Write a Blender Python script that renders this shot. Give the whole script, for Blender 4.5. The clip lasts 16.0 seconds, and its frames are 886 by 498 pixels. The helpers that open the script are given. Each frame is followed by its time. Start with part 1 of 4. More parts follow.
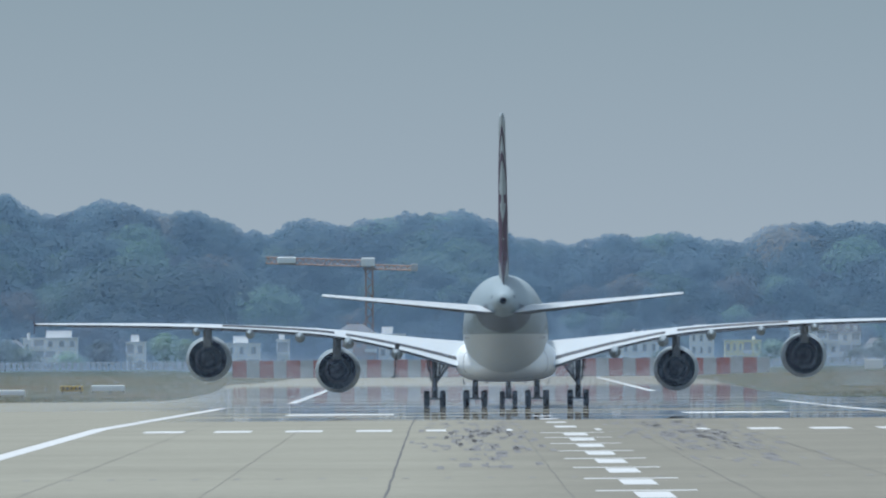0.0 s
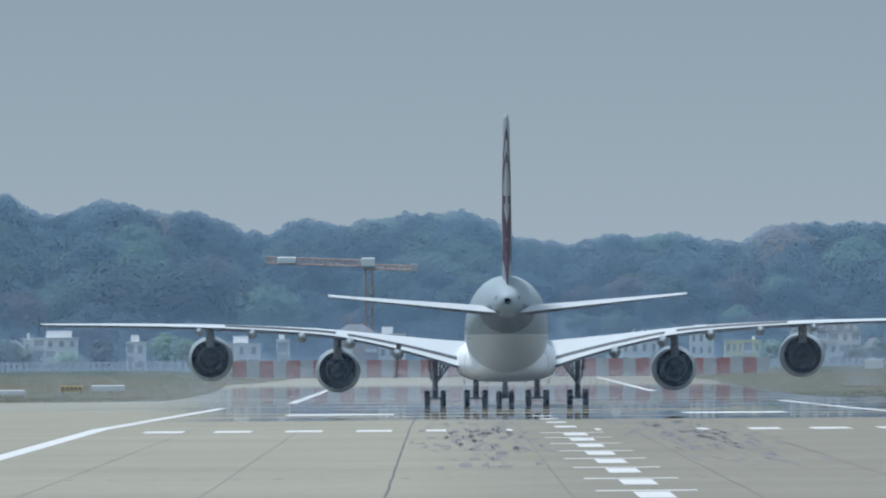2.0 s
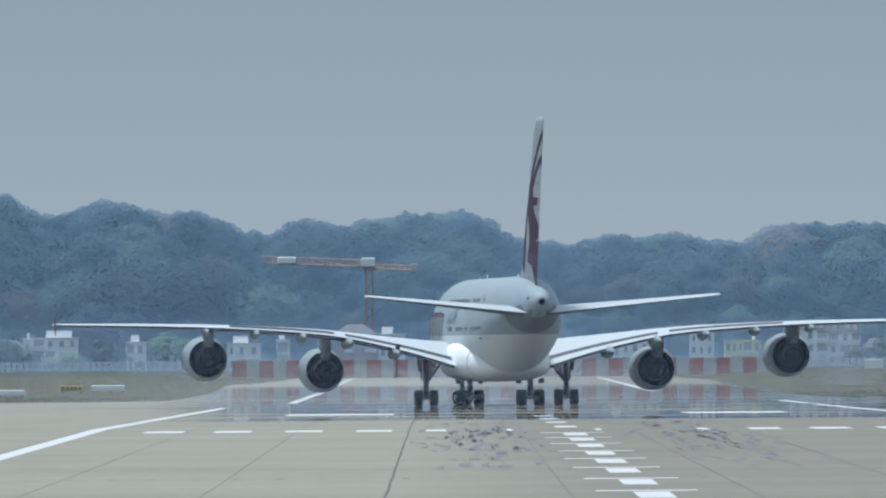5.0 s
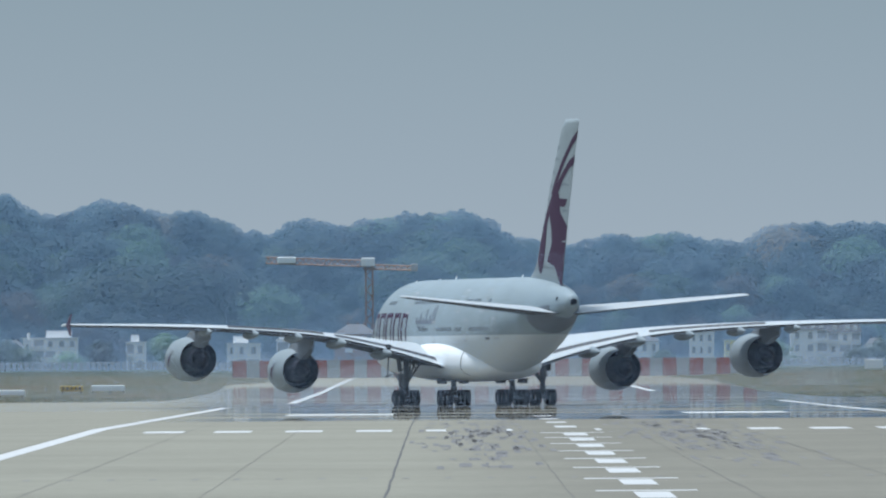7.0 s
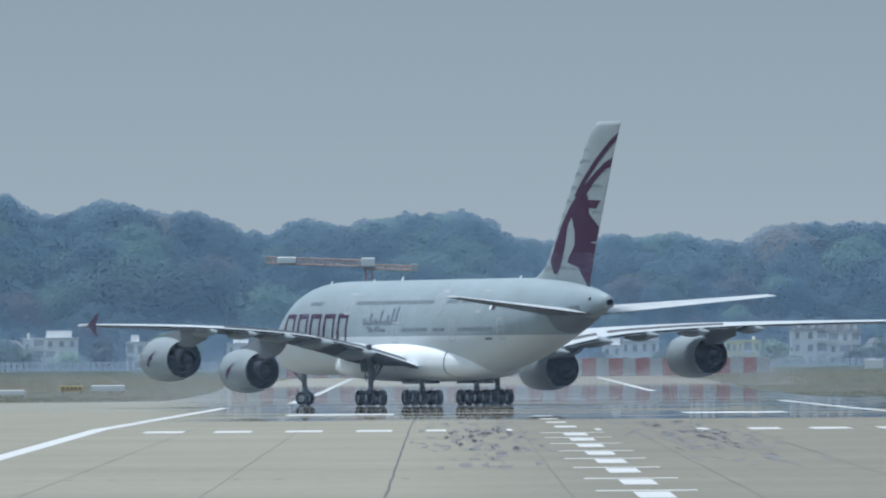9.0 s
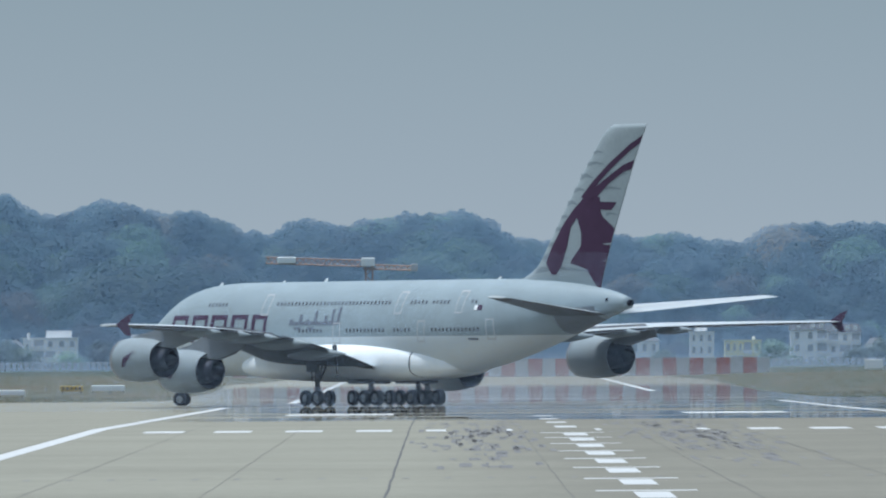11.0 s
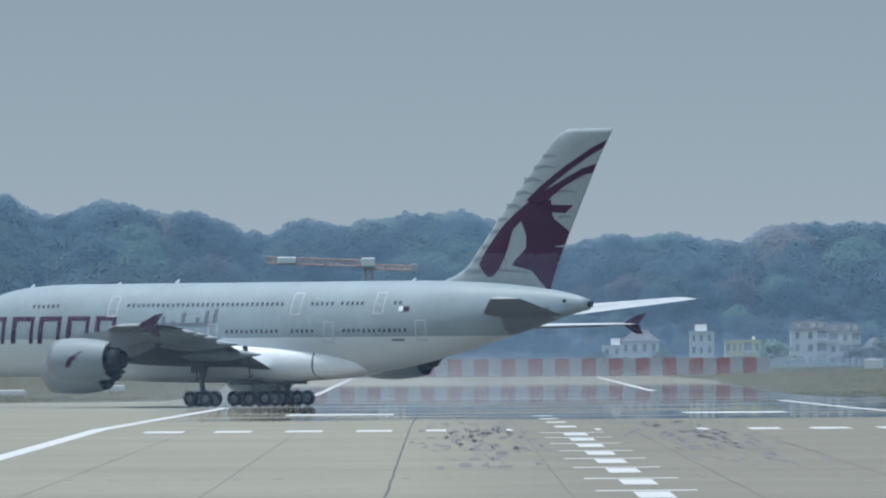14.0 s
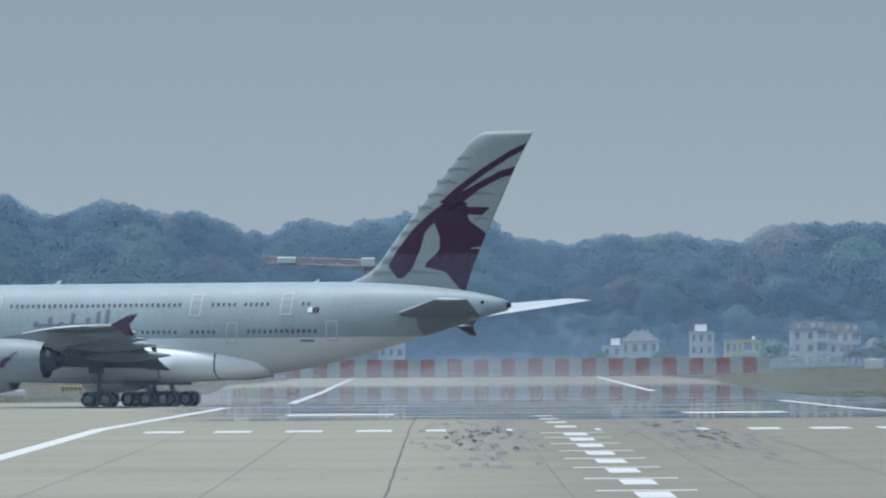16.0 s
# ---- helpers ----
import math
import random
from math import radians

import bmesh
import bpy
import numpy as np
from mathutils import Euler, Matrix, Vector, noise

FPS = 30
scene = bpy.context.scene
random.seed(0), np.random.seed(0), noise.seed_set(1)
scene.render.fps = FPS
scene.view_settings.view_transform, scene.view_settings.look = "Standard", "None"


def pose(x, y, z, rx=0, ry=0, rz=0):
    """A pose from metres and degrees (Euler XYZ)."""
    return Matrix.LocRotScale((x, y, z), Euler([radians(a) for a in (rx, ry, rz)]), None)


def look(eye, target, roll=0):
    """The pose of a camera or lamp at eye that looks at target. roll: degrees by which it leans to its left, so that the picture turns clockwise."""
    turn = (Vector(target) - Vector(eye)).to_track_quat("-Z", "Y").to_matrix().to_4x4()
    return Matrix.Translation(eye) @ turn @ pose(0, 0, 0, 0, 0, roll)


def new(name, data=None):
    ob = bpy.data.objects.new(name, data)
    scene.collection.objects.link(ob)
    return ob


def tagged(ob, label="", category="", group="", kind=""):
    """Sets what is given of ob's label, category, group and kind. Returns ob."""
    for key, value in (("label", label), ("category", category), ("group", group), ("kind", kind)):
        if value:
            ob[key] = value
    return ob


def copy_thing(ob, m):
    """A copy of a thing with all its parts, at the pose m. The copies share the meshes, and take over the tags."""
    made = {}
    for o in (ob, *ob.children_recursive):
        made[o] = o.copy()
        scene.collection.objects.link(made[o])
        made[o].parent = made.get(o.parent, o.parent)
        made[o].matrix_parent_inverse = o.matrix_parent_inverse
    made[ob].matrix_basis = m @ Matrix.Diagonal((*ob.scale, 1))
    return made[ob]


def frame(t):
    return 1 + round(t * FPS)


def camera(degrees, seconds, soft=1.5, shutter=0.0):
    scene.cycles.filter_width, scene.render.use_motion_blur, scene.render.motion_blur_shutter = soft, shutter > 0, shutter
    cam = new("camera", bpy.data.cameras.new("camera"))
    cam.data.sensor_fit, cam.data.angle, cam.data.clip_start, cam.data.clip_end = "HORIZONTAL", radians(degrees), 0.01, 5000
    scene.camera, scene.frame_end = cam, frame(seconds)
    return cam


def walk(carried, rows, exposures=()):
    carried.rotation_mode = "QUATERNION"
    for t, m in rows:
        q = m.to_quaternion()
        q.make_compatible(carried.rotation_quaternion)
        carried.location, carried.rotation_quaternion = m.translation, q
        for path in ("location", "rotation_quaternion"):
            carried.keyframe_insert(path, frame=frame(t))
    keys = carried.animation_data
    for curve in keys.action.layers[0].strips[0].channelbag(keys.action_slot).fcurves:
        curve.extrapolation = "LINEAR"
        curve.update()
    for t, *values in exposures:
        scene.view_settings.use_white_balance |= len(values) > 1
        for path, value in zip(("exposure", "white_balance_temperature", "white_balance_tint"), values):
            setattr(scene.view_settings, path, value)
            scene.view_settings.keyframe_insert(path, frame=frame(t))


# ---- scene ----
cam = camera(4.0727, 16.0, soft=2.15)
EYE = (0.0, 0.0, 3.64)
walk(cam, [(0.0, look(EYE, (0, 1000, 12.905), -0.4)), (16.0, look(EYE, (0, 1000, 12.905), -0.4))], exposures=[(0.0, 0.12, 6000, 8), (16.0, 0.12, 6000, 8)])

# ---- light ----
world = bpy.data.worlds.new("hazy_sky")
scene.world = world
world.use_nodes = True
wn, wl = world.node_tree.nodes, world.node_tree.links
sky = wn.new("ShaderNodeTexSky")
sky.sky_type = "NISHITA"
sky.sun_disc = False
sky.sun_elevation = radians(75)
sky.sun_rotation = radians(285)
sky.air_density, sky.dust_density, sky.ozone_density = 1.2, 2.5, 2.5
veil = wn.new("ShaderNodeMixRGB")          # thin overcast veil over the clear sky
veil.inputs[0].default_value = 0.82
grad = wn.new("ShaderNodeValToRGB")
geo = wn.new("ShaderNodeTexCoord")
sep = wn.new("ShaderNodeSeparateXYZ")
wl.new(geo.outputs["Generated"], sep.inputs[0])
wl.new(sep.outputs["Z"], grad.inputs[0])
grad.color_ramp.elements[0].position, grad.color_ramp.elements[0].color = 0.006, (4.25, 4.9, 5.5, 1)
grad.color_ramp.elements[1].position, grad.color_ramp.elements[1].color = 0.032, (2.85, 3.65, 4.2, 1)
top = grad.color_ramp.elements.new(0.5)
top.color = (3.7, 4.5, 5.2, 1)
zen = grad.color_ramp.elements.new(1.0)
zen.color = (5.6, 6.5, 7.3, 1)
wl.new(sky.outputs[0], veil.inputs[1])
# the veil glows round the sun and is duller on the far side of the sky
toward = wn.new("ShaderNodeVectorMath")
toward.operation = "DOT_PRODUCT"
toward.inputs[1].default_value = Vector((-22, 6, 86)).normalized()
wl.new(geo.outputs["Generated"], toward.inputs[0])
glow = wn.new("ShaderNodeMapRange")
glow.inputs[1].default_value, glow.inputs[2].default_value = -0.5, 1.0
glow.inputs[3].default_value, glow.inputs[4].default_value = 0.75, 1.2
wl.new(toward.outputs["Value"], glow.inputs[0])
shine = wn.new("ShaderNodeVectorMath")
shine.operation = "SCALE"
wl.new(grad.outputs[0], shine.inputs[0])
wl.new(glow.outputs[0], shine.inputs["Scale"])
wl.new(shine.outputs[0], veil.inputs[2])
wl.new(veil.outputs[0], wn["Background"].inputs[0])
wn["Background"].inputs[1].default_value = 0.10
sun = new("sun", bpy.data.lights.new("sun", "SUN"))
sun.data.energy, sun.data.angle, sun.data.color = 3.4, radians(9), (1.0, 0.98, 0.95)
sun.matrix_world = look((-22, 6, 86), (0, 0, 0))


# ---- materials ----
def mat(name, color, rough=0.6, metal=0.0, var=0.15, scale=1.0, bump=0.0, fine=12.0, emit=0.0, spec=0.5, stretch=(1, 1, 1), tint=None, sharp=1.0):
    """Principled surface with two scales of mottling in metres and fine relief."""
    m = bpy.data.materials.new(name)
    m.use_nodes = True
    n, l = m.node_tree.nodes, m.node_tree.links
    b = n["Principled BSDF"]
    b.inputs["Roughness"].default_value, b.inputs["Metallic"].default_value = rough, metal
    b.inputs["Specular IOR Level"].default_value = spec
    tc, mp = n.new("ShaderNodeTexCoord"), n.new("ShaderNodeMapping")
    mp.inputs["Scale"].default_value = stretch
    l.new(tc.outputs["Object"], mp.inputs[0])
    a, c = n.new("ShaderNodeTexNoise"), n.new("ShaderNodeTexNoise")
    a.inputs["Scale"].default_value, c.inputs["Scale"].default_value = scale, scale * fine
    a.inputs["Detail"].default_value = c.inputs["Detail"].default_value = 5
    for k in (a, c):
        l.new(mp.outputs[0], k.inputs["Vector"])
    add = n.new("ShaderNodeMath")
    add.operation = "ADD"
    l.new(a.outputs[0], add.inputs[0])
    l.new(c.outputs[0], add.inputs[1])
    ramp = n.new("ShaderNodeMapRange")
    ramp.inputs[1].default_value, ramp.inputs[2].default_value = 1 - 0.3 / sharp, 1 + 0.3 / sharp
    l.new(add.outputs[0], ramp.inputs[0])
    mix = n.new("ShaderNodeMixRGB")
    dark = [v * (1 - var) for v in color]
    lite = tint if tint else [min(1.0, v * (1 + var)) for v in color]
    mix.inputs[1].default_value, mix.inputs[2].default_value = (*dark, 1), (*lite, 1)
    l.new(ramp.outputs[0], mix.inputs[0])
    l.new(mix.outputs[0], b.inputs["Base Color"])
    if bump:
        bp = n.new("ShaderNodeBump")
        bp.inputs["Strength"].default_value, bp.inputs["Distance"].default_value = bump, 0.02
        l.new(c.outputs[0], bp.inputs["Height"])
        l.new(bp.outputs[0], b.inputs["Normal"])
    if emit:
        b.inputs["Emission Color"].default_value, b.inputs["Emission Strength"].default_value = (*color, 1), emit
    return m


def paint_two_tone(name, upper, lower, split):
    """Aircraft paint: grey above a level line, white below, with faint grime."""
    m = mat(name, upper, 0.5, var=0.09, scale=0.35, fine=6, spec=0.25)
    n, l = m.node_tree.nodes, m.node_tree.links
    b = n["Principled BSDF"]
    old = b.inputs["Base Color"].links[0].from_node
    tc = n.new("ShaderNodeTexCoord")
    sp, gt = n.new("ShaderNodeSeparateXYZ"), n.new("ShaderNodeMath")
    gt.operation = "GREATER_THAN"
    gt.inputs[1].default_value = split
    l.new(tc.outputs["Object"], sp.inputs[0])
    l.new(sp.outputs["Z"], gt.inputs[0])
    low, mul = n.new("ShaderNodeMixRGB"), n.new("ShaderNodeMixRGB")
    l.new(old.inputs[0].links[0].from_socket, low.inputs[0])
    low.inputs[1].default_value, low.inputs[2].default_value = (*[v * 0.93 for v in lower], 1), (*lower, 1)
    l.new(gt.outputs[0], mul.inputs[0])
    l.new(low.outputs[0], mul.inputs[1])
    l.new(old.outputs[0], mul.inputs[2])
    l.new(mul.outputs[0], b.inputs["Base Color"])
    return m


def leaf_mat(name, color, swing=0.06):
    m = bpy.data.materials.new(name)
    m.use_nodes = True
    n, l = m.node_tree.nodes, m.node_tree.links
    b = n["Principled BSDF"]
    b.inputs["Roughness"].default_value = 0.55
    g, o = n.new("ShaderNodeNewGeometry"), n.new("ShaderNodeObjectInfo")
    hsv, mr, mo = n.new("ShaderNodeHueSaturation"), n.new("ShaderNodeMapRange"), n.new("ShaderNodeMapRange")
    mr.inputs[3].default_value, mr.inputs[4].default_value = 1 - swing, 1 + swing
    mo.inputs[3].default_value, mo.inputs[4].default_value = 0.47, 0.515
    l.new(g.outputs["Random Per Island"], mr.inputs[0])
    l.new(o.outputs["Random"], mo.inputs[0])
    tone, both = n.new("ShaderNodeMapRange"), n.new("ShaderNodeMath")   # no two trees are alike
    tone.inputs[3].default_value, tone.inputs[4].default_value = 0.3, 3.2
    both.operation = "MULTIPLY"
    l.new(o.outputs["Random"], tone.inputs[0])
    l.new(tone.outputs[0], both.inputs[0])
    l.new(mr.outputs[0], both.inputs[1])
    l.new(both.outputs[0], hsv.inputs["Value"])
    l.new(mo.outputs[0], hsv.inputs["Hue"])
    hsv.inputs["Color"].default_value = (*color, 1)
    l.new(hsv.outputs[0], b.inputs["Base Color"])
    tl, mx = n.new("ShaderNodeBsdfTranslucent"), n.new("ShaderNodeMixShader")
    mx.inputs[0].default_value = 0.5          # light passes through the leaves
    l.new(hsv.outputs[0], tl.inputs["Color"])
    l.new(b.outputs[0], mx.inputs[1])
    l.new(tl.outputs[0], mx.inputs[2])
    l.new(mx.outputs[0], n["Material Output"].inputs[0])
    # bluish sheen stands in for haze over the far leaves
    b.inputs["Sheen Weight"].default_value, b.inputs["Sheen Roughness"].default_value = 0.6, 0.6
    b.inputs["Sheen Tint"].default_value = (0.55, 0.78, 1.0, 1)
    return m


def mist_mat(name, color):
    """Haze flakes: the tint stands in for airlight, forwards and back alike."""
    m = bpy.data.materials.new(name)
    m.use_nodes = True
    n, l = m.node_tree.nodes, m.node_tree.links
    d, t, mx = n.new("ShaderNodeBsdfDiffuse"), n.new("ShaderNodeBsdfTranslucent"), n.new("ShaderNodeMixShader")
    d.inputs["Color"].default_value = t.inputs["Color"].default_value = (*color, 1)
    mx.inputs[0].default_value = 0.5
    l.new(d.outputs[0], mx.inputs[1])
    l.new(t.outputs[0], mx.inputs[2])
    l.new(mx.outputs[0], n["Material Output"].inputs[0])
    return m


M_CONC = mat("runway_concrete", (0.240, 0.234, 0.194), 0.9, spec=0.15, var=0.13, scale=0.05, fine=30, bump=0.2)


def greyer_lanes(m, x0, x1, tone):
    """Slabs turn darker and greyer from x0 to x1, and stay so beyond."""
    n, l = m.node_tree.nodes, m.node_tree.links
    b = n["Principled BSDF"]
    old = b.inputs["Base Color"].links[0].from_socket
    tc, sp, mr, mul = n.new("ShaderNodeTexCoord"), n.new("ShaderNodeSeparateXYZ"), n.new("ShaderNodeMapRange"), n.new("ShaderNodeMixRGB")
    mr.inputs[1].default_value, mr.inputs[2].default_value = x0, x1
    mul.blend_type = "MULTIPLY"
    mul.inputs[2].default_value = (*tone, 1)
    l.new(tc.outputs["Object"], sp.inputs[0])
    l.new(sp.outputs["X"], mr.inputs[0])
    l.new(mr.outputs[0], mul.inputs[0])
    l.new(old, mul.inputs[1])
    l.new(mul.outputs[0], b.inputs["Base Color"])


greyer_lanes(M_CONC, -1.5, 5.5, (0.80, 0.79, 0.80))
M_SLAB = mat("slab_joint_sealant", (0.09, 0.09, 0.09), 0.8, var=0.2, scale=0.5)
M_MARK = mat("white_marking_paint", (0.52, 0.53, 0.53), 0.6, var=0.10, scale=0.8)
M_RUBBER = mat("rubber_deposit", (0.142, 0.139, 0.138), 0.7, var=0.25, scale=0.6)
M_GRASS = mat("dry_grass", (0.036, 0.056, 0.026), 0.9, var=0.16, scale=0.035, fine=9, bump=0.1, tint=(0.092, 0.074, 0.043), stretch=(1, 0.35, 1), sharp=2.2)
M_MEADOW = mat("dark_uncut_grass", (0.028, 0.046, 0.030), 0.9, var=0.25, scale=0.04, fine=9)
# slope soil tinted blue, the distance's haze put into its colour
M_HILL = mat("wooded_slope_soil_hazed", (0.08, 0.12, 0.15), 0.95, var=0.3, scale=0.05)
M_BODY = paint_two_tone("fuselage_paint", (0.265, 0.325, 0.356), (0.60, 0.65, 0.67), 6.12)
M_WHITE = mat("white_aircraft_paint", (0.82, 0.86, 0.88), 0.5, spec=0.25, var=0.05, scale=0.5, fine=6)
M_GREYSTREAK = mat("streak_grey_paint", (0.185, 0.225, 0.25), 0.4, var=0.07, scale=0.5, fine=6)
M_FIN = mat("fin_grey_paint", (0.295, 0.345, 0.37), 0.5, spec=0.25, var=0.07, scale=0.5, fine=6)
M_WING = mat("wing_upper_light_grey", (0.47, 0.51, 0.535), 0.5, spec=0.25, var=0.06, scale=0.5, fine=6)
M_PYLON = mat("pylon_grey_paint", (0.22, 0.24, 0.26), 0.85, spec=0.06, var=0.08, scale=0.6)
# underside grey is set darker to carry the shade there
M_UNDER = mat("underside_grey_with_shade", (0.125, 0.14, 0.16), 0.85, spec=0.06, var=0.10, scale=0.5, fine=6)
M_TAILGREY = mat("tail_panel_grey_with_shade", (0.16, 0.18, 0.20), 0.6, spec=0.2, var=0.07, scale=0.5, fine=6)
M_NACELLE = mat("nacelle_paint", (0.248, 0.292, 0.316), 0.5, spec=0.25, var=0.06, scale=0.6, fine=6)
M_MAROON = mat("maroon_livery_paint", (0.060, 0.030, 0.066), 0.6, spec=0.25, var=0.1, scale=0.8)
M_SCRIPT = mat("blue_grey_livery_paint", (0.13, 0.15, 0.19), 0.4, var=0.1, scale=0.8)
# near-black: shade inside openings put into the colour; also dark lettering
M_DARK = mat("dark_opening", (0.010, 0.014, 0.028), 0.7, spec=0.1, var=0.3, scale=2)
M_METAL = mat("burnt_nozzle_metal", (0.34, 0.33, 0.33), 0.38, metal=0.9, var=0.2, scale=2)
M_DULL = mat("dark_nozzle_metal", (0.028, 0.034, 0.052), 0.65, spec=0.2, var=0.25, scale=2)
M_CORE = mat("core_nozzle_in_shade", (0.030, 0.036, 0.055), 0.6, spec=0.2, var=0.25, scale=2)
# M_HAZE and M_VEIL tints stand in for the distance's haze
M_HAZE = mist_mat("distance_haze_flakes", (0.280, 0.405, 0.545))
M_VEIL = mist_mat("thin_haze_flakes", (0.54, 0.70, 0.95))
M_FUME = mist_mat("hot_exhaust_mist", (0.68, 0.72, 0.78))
M_STRUT = mat("gear_grey_enamel", (0.13, 0.14, 0.16), 0.45, metal=0.2, var=0.2, scale=2)
M_TYRE = mat("tyre_rubber", (0.024, 0.028, 0.036), 0.75, var=0.25, scale=3)
M_RIM = mat("wheel_hub_alloy", (0.42, 0.43, 0.44), 0.4, metal=0.5, var=0.2, scale=4)
M_SEAL = mat("panel_gap_grey", (0.05, 0.055, 0.065), 0.6, var=0.1)
M_PANE = mat("house_window_glass", (0.34, 0.37, 0.41), 0.2, var=0.2, scale=1)
M_GLASS = mat("cabin_window_glass", (0.08, 0.09, 0.11), 0.12, var=0.2, scale=3)
M_RED = mat("red_board_paint", (0.40, 0.13, 0.12), 0.7, var=0.2, scale=0.8)
M_PALE = mat("white_board_paint", (0.46, 0.48, 0.50), 0.7, var=0.12, scale=0.8)
M_CRANE = mat("orange_crane_paint", (0.34, 0.24, 0.20), 0.6, var=0.2, scale=0.5)
M_WALL = mat("white_render_wall", (0.83, 0.84, 0.85), 0.8, var=0.12, scale=0.3)
M_YELLOW = mat("cream_render_wall", (0.82, 0.77, 0.50), 0.8, var=0.1, scale=0.3)
M_ROOF = mat("slate_roof", (0.11, 0.125, 0.15), 0.7, var=0.2, scale=0.5)
M_BRICK = mat("reddish_render_wall", (0.46, 0.36, 0.35), 0.8, var=0.12, scale=0.3)
M_SIGN = mat("yellow_sign_face", (0.55, 0.38, 0.08), 0.5, var=0.15, scale=1)
M_BARK = mat("bark", (0.07, 0.06, 0.05), 0.9, var=0.3, scale=2, bump=0.4)
# the blue in this leaf green is haze of the distance
M_LEAF = leaf_mat("leaf_hazed_dark_green", (0.050, 0.085, 0.095))
M_LEAF2 = leaf_mat("leaf_light_green", (0.095, 0.150, 0.105))
M_LEAF3 = leaf_mat("leaf_autumn_brown", (0.125, 0.106, 0.085))


def mirage_mat():
    """Added thin mirror film in long streaks over the concrete, imitating a mirage."""
    m = bpy.data.materials.new("mirror_film")
    m.use_nodes = True
    n, l = m.node_tree.nodes, m.node_tree.links
    out = n["Material Output"]
    tr, gl, mx = n.new("ShaderNodeBsdfTransparent"), n.new("ShaderNodeBsdfGlossy"), n.new("ShaderNodeMixShader")
    gl.inputs["Roughness"].default_value = 0.012
    gl.inputs["Color"].default_value = (0.83, 0.83, 0.84, 1)
    tc, mp, ns, mr = n.new("ShaderNodeTexCoord"), n.new("ShaderNodeMapping"), n.new("ShaderNodeTexNoise"), n.new("ShaderNodeMapRange")
    mp.inputs["Scale"].default_value = (0.03, 0.028, 1)
    ns.inputs["Scale"].default_value, ns.inputs["Detail"].default_value = 1.0, 3
    l.new(tc.outputs["Object"], mp.inputs[0])
    l.new(mp.outputs[0], ns.inputs["Vector"])
    l.new(ns.outputs[0], mr.inputs[0])
    mr.inputs[1].default_value, mr.inputs[2].default_value = 0.44, 0.51
    mr.inputs[3].default_value, mr.inputs[4].default_value = 0.22, 1.0
    sp = n.new("ShaderNodeSeparateXYZ")
    l.new(tc.outputs["Object"], sp.inputs[0])
    far, most = n.new("ShaderNodeMapRange"), n.new("ShaderNodeMath")     # far off the streaks close up
    far.inputs[1].default_value, far.inputs[2].default_value = 930, 1500
    far.inputs[3].default_value, far.inputs[4].default_value = 0.15, 0.9
    most.operation = "MAXIMUM"
    l.new(sp.outputs["Y"], far.inputs[0])
    l.new(mr.outputs[0], most.inputs[0])
    l.new(far.outputs[0], most.inputs[1])
    fac = most.outputs[0]
    ratio = n.new("ShaderNodeMath")           # the film widens with the runway's flare
    ratio.operation = "DIVIDE"
    l.new(sp.outputs["X"], ratio.inputs[0])
    l.new(sp.outputs["Y"], ratio.inputs[1])
    for axis, a, b in (("R", -0.026, -0.010), ("R", 0.046, 0.038), ("Y", 755, 800), ("Y", 2100, 1750)):   # the film thins out to its rim
        e, mul = n.new("ShaderNodeMapRange"), n.new("ShaderNodeMath")
        e.interpolation_type = "SMOOTHSTEP"
        e.inputs[1].default_value, e.inputs[2].default_value = min(a, b), max(a, b)
        e.inputs[3].default_value, e.inputs[4].default_value = (0, 1) if a < b else (1, 0)
        mul.operation = "MULTIPLY"
        l.new(ratio.outputs[0] if axis == "R" else sp.outputs[axis], e.inputs[0])
        l.new(fac, mul.inputs[0])
        l.new(e.outputs[0], mul.inputs[1])
        fac = mul.outputs[0]
    fr, mul = n.new("ShaderNodeFresnel"), n.new("ShaderNodeMath")   # a mirror at low angles only
    fr.inputs[0].default_value = 1.33
    mul.operation = "MULTIPLY"
    l.new(fac, mul.inputs[0])
    l.new(fr.outputs[0], mul.inputs[1])
    l.new(mul.outputs[0], mx.inputs[0])
    l.new(tr.outputs[0], mx.inputs[1])
    l.new(gl.outputs[0], mx.inputs[2])
    l.new(mx.outputs[0], out.inputs[0])
    bend, nv = n.new("ShaderNodeMapRange"), n.new("ShaderNodeCombineXYZ")   # the hot air bends the far rays downwards
    bend.interpolation_type = "SMOOTHSTEP"
    bend.inputs[1].default_value, bend.inputs[2].default_value = 1080, 1250
    bend.inputs[3].default_value, bend.inputs[4].default_value = 0.0, 0.0012
    l.new(sp.outputs["Y"], bend.inputs[0])
    l.new(bend.outputs[0], nv.inputs[1])
    nv.inputs[2].default_value = 1.0
    l.new(nv.outputs[0], gl.inputs["Normal"])
    return m


M_FILM = mirage_mat()


# ---- mesh helpers ----
def link(name, bm, material, parent=None, label="", smooth=False):
    me = bpy.data.meshes.new(name)
    bm.normal_update()
    bm.to_mesh(me)
    bm.free()
    for m in (material if isinstance(material, (list, tuple)) else [material]):
        me.materials.append(m)
    if smooth:
        for p in me.polygons:
            p.use_smooth = True
    ob = new(name, me)
    ob.parent = parent
    if label:
        ob["label"] = label
    return ob


def part(name, bm, material, parent, label="", smooth=False):
    return link(name, bm, material, parent, label, smooth)


def box(bm, c, s, rot=None, mi=0):
    m = Matrix.Translation(c) @ (rot or Matrix()) @ Matrix.Diagonal((*s, 1))
    r = bmesh.ops.create_cube(bm, size=1, matrix=m)
    for f in {f for v in r["verts"] for f in v.link_faces}:
        f.material_index = mi
    return r["verts"]


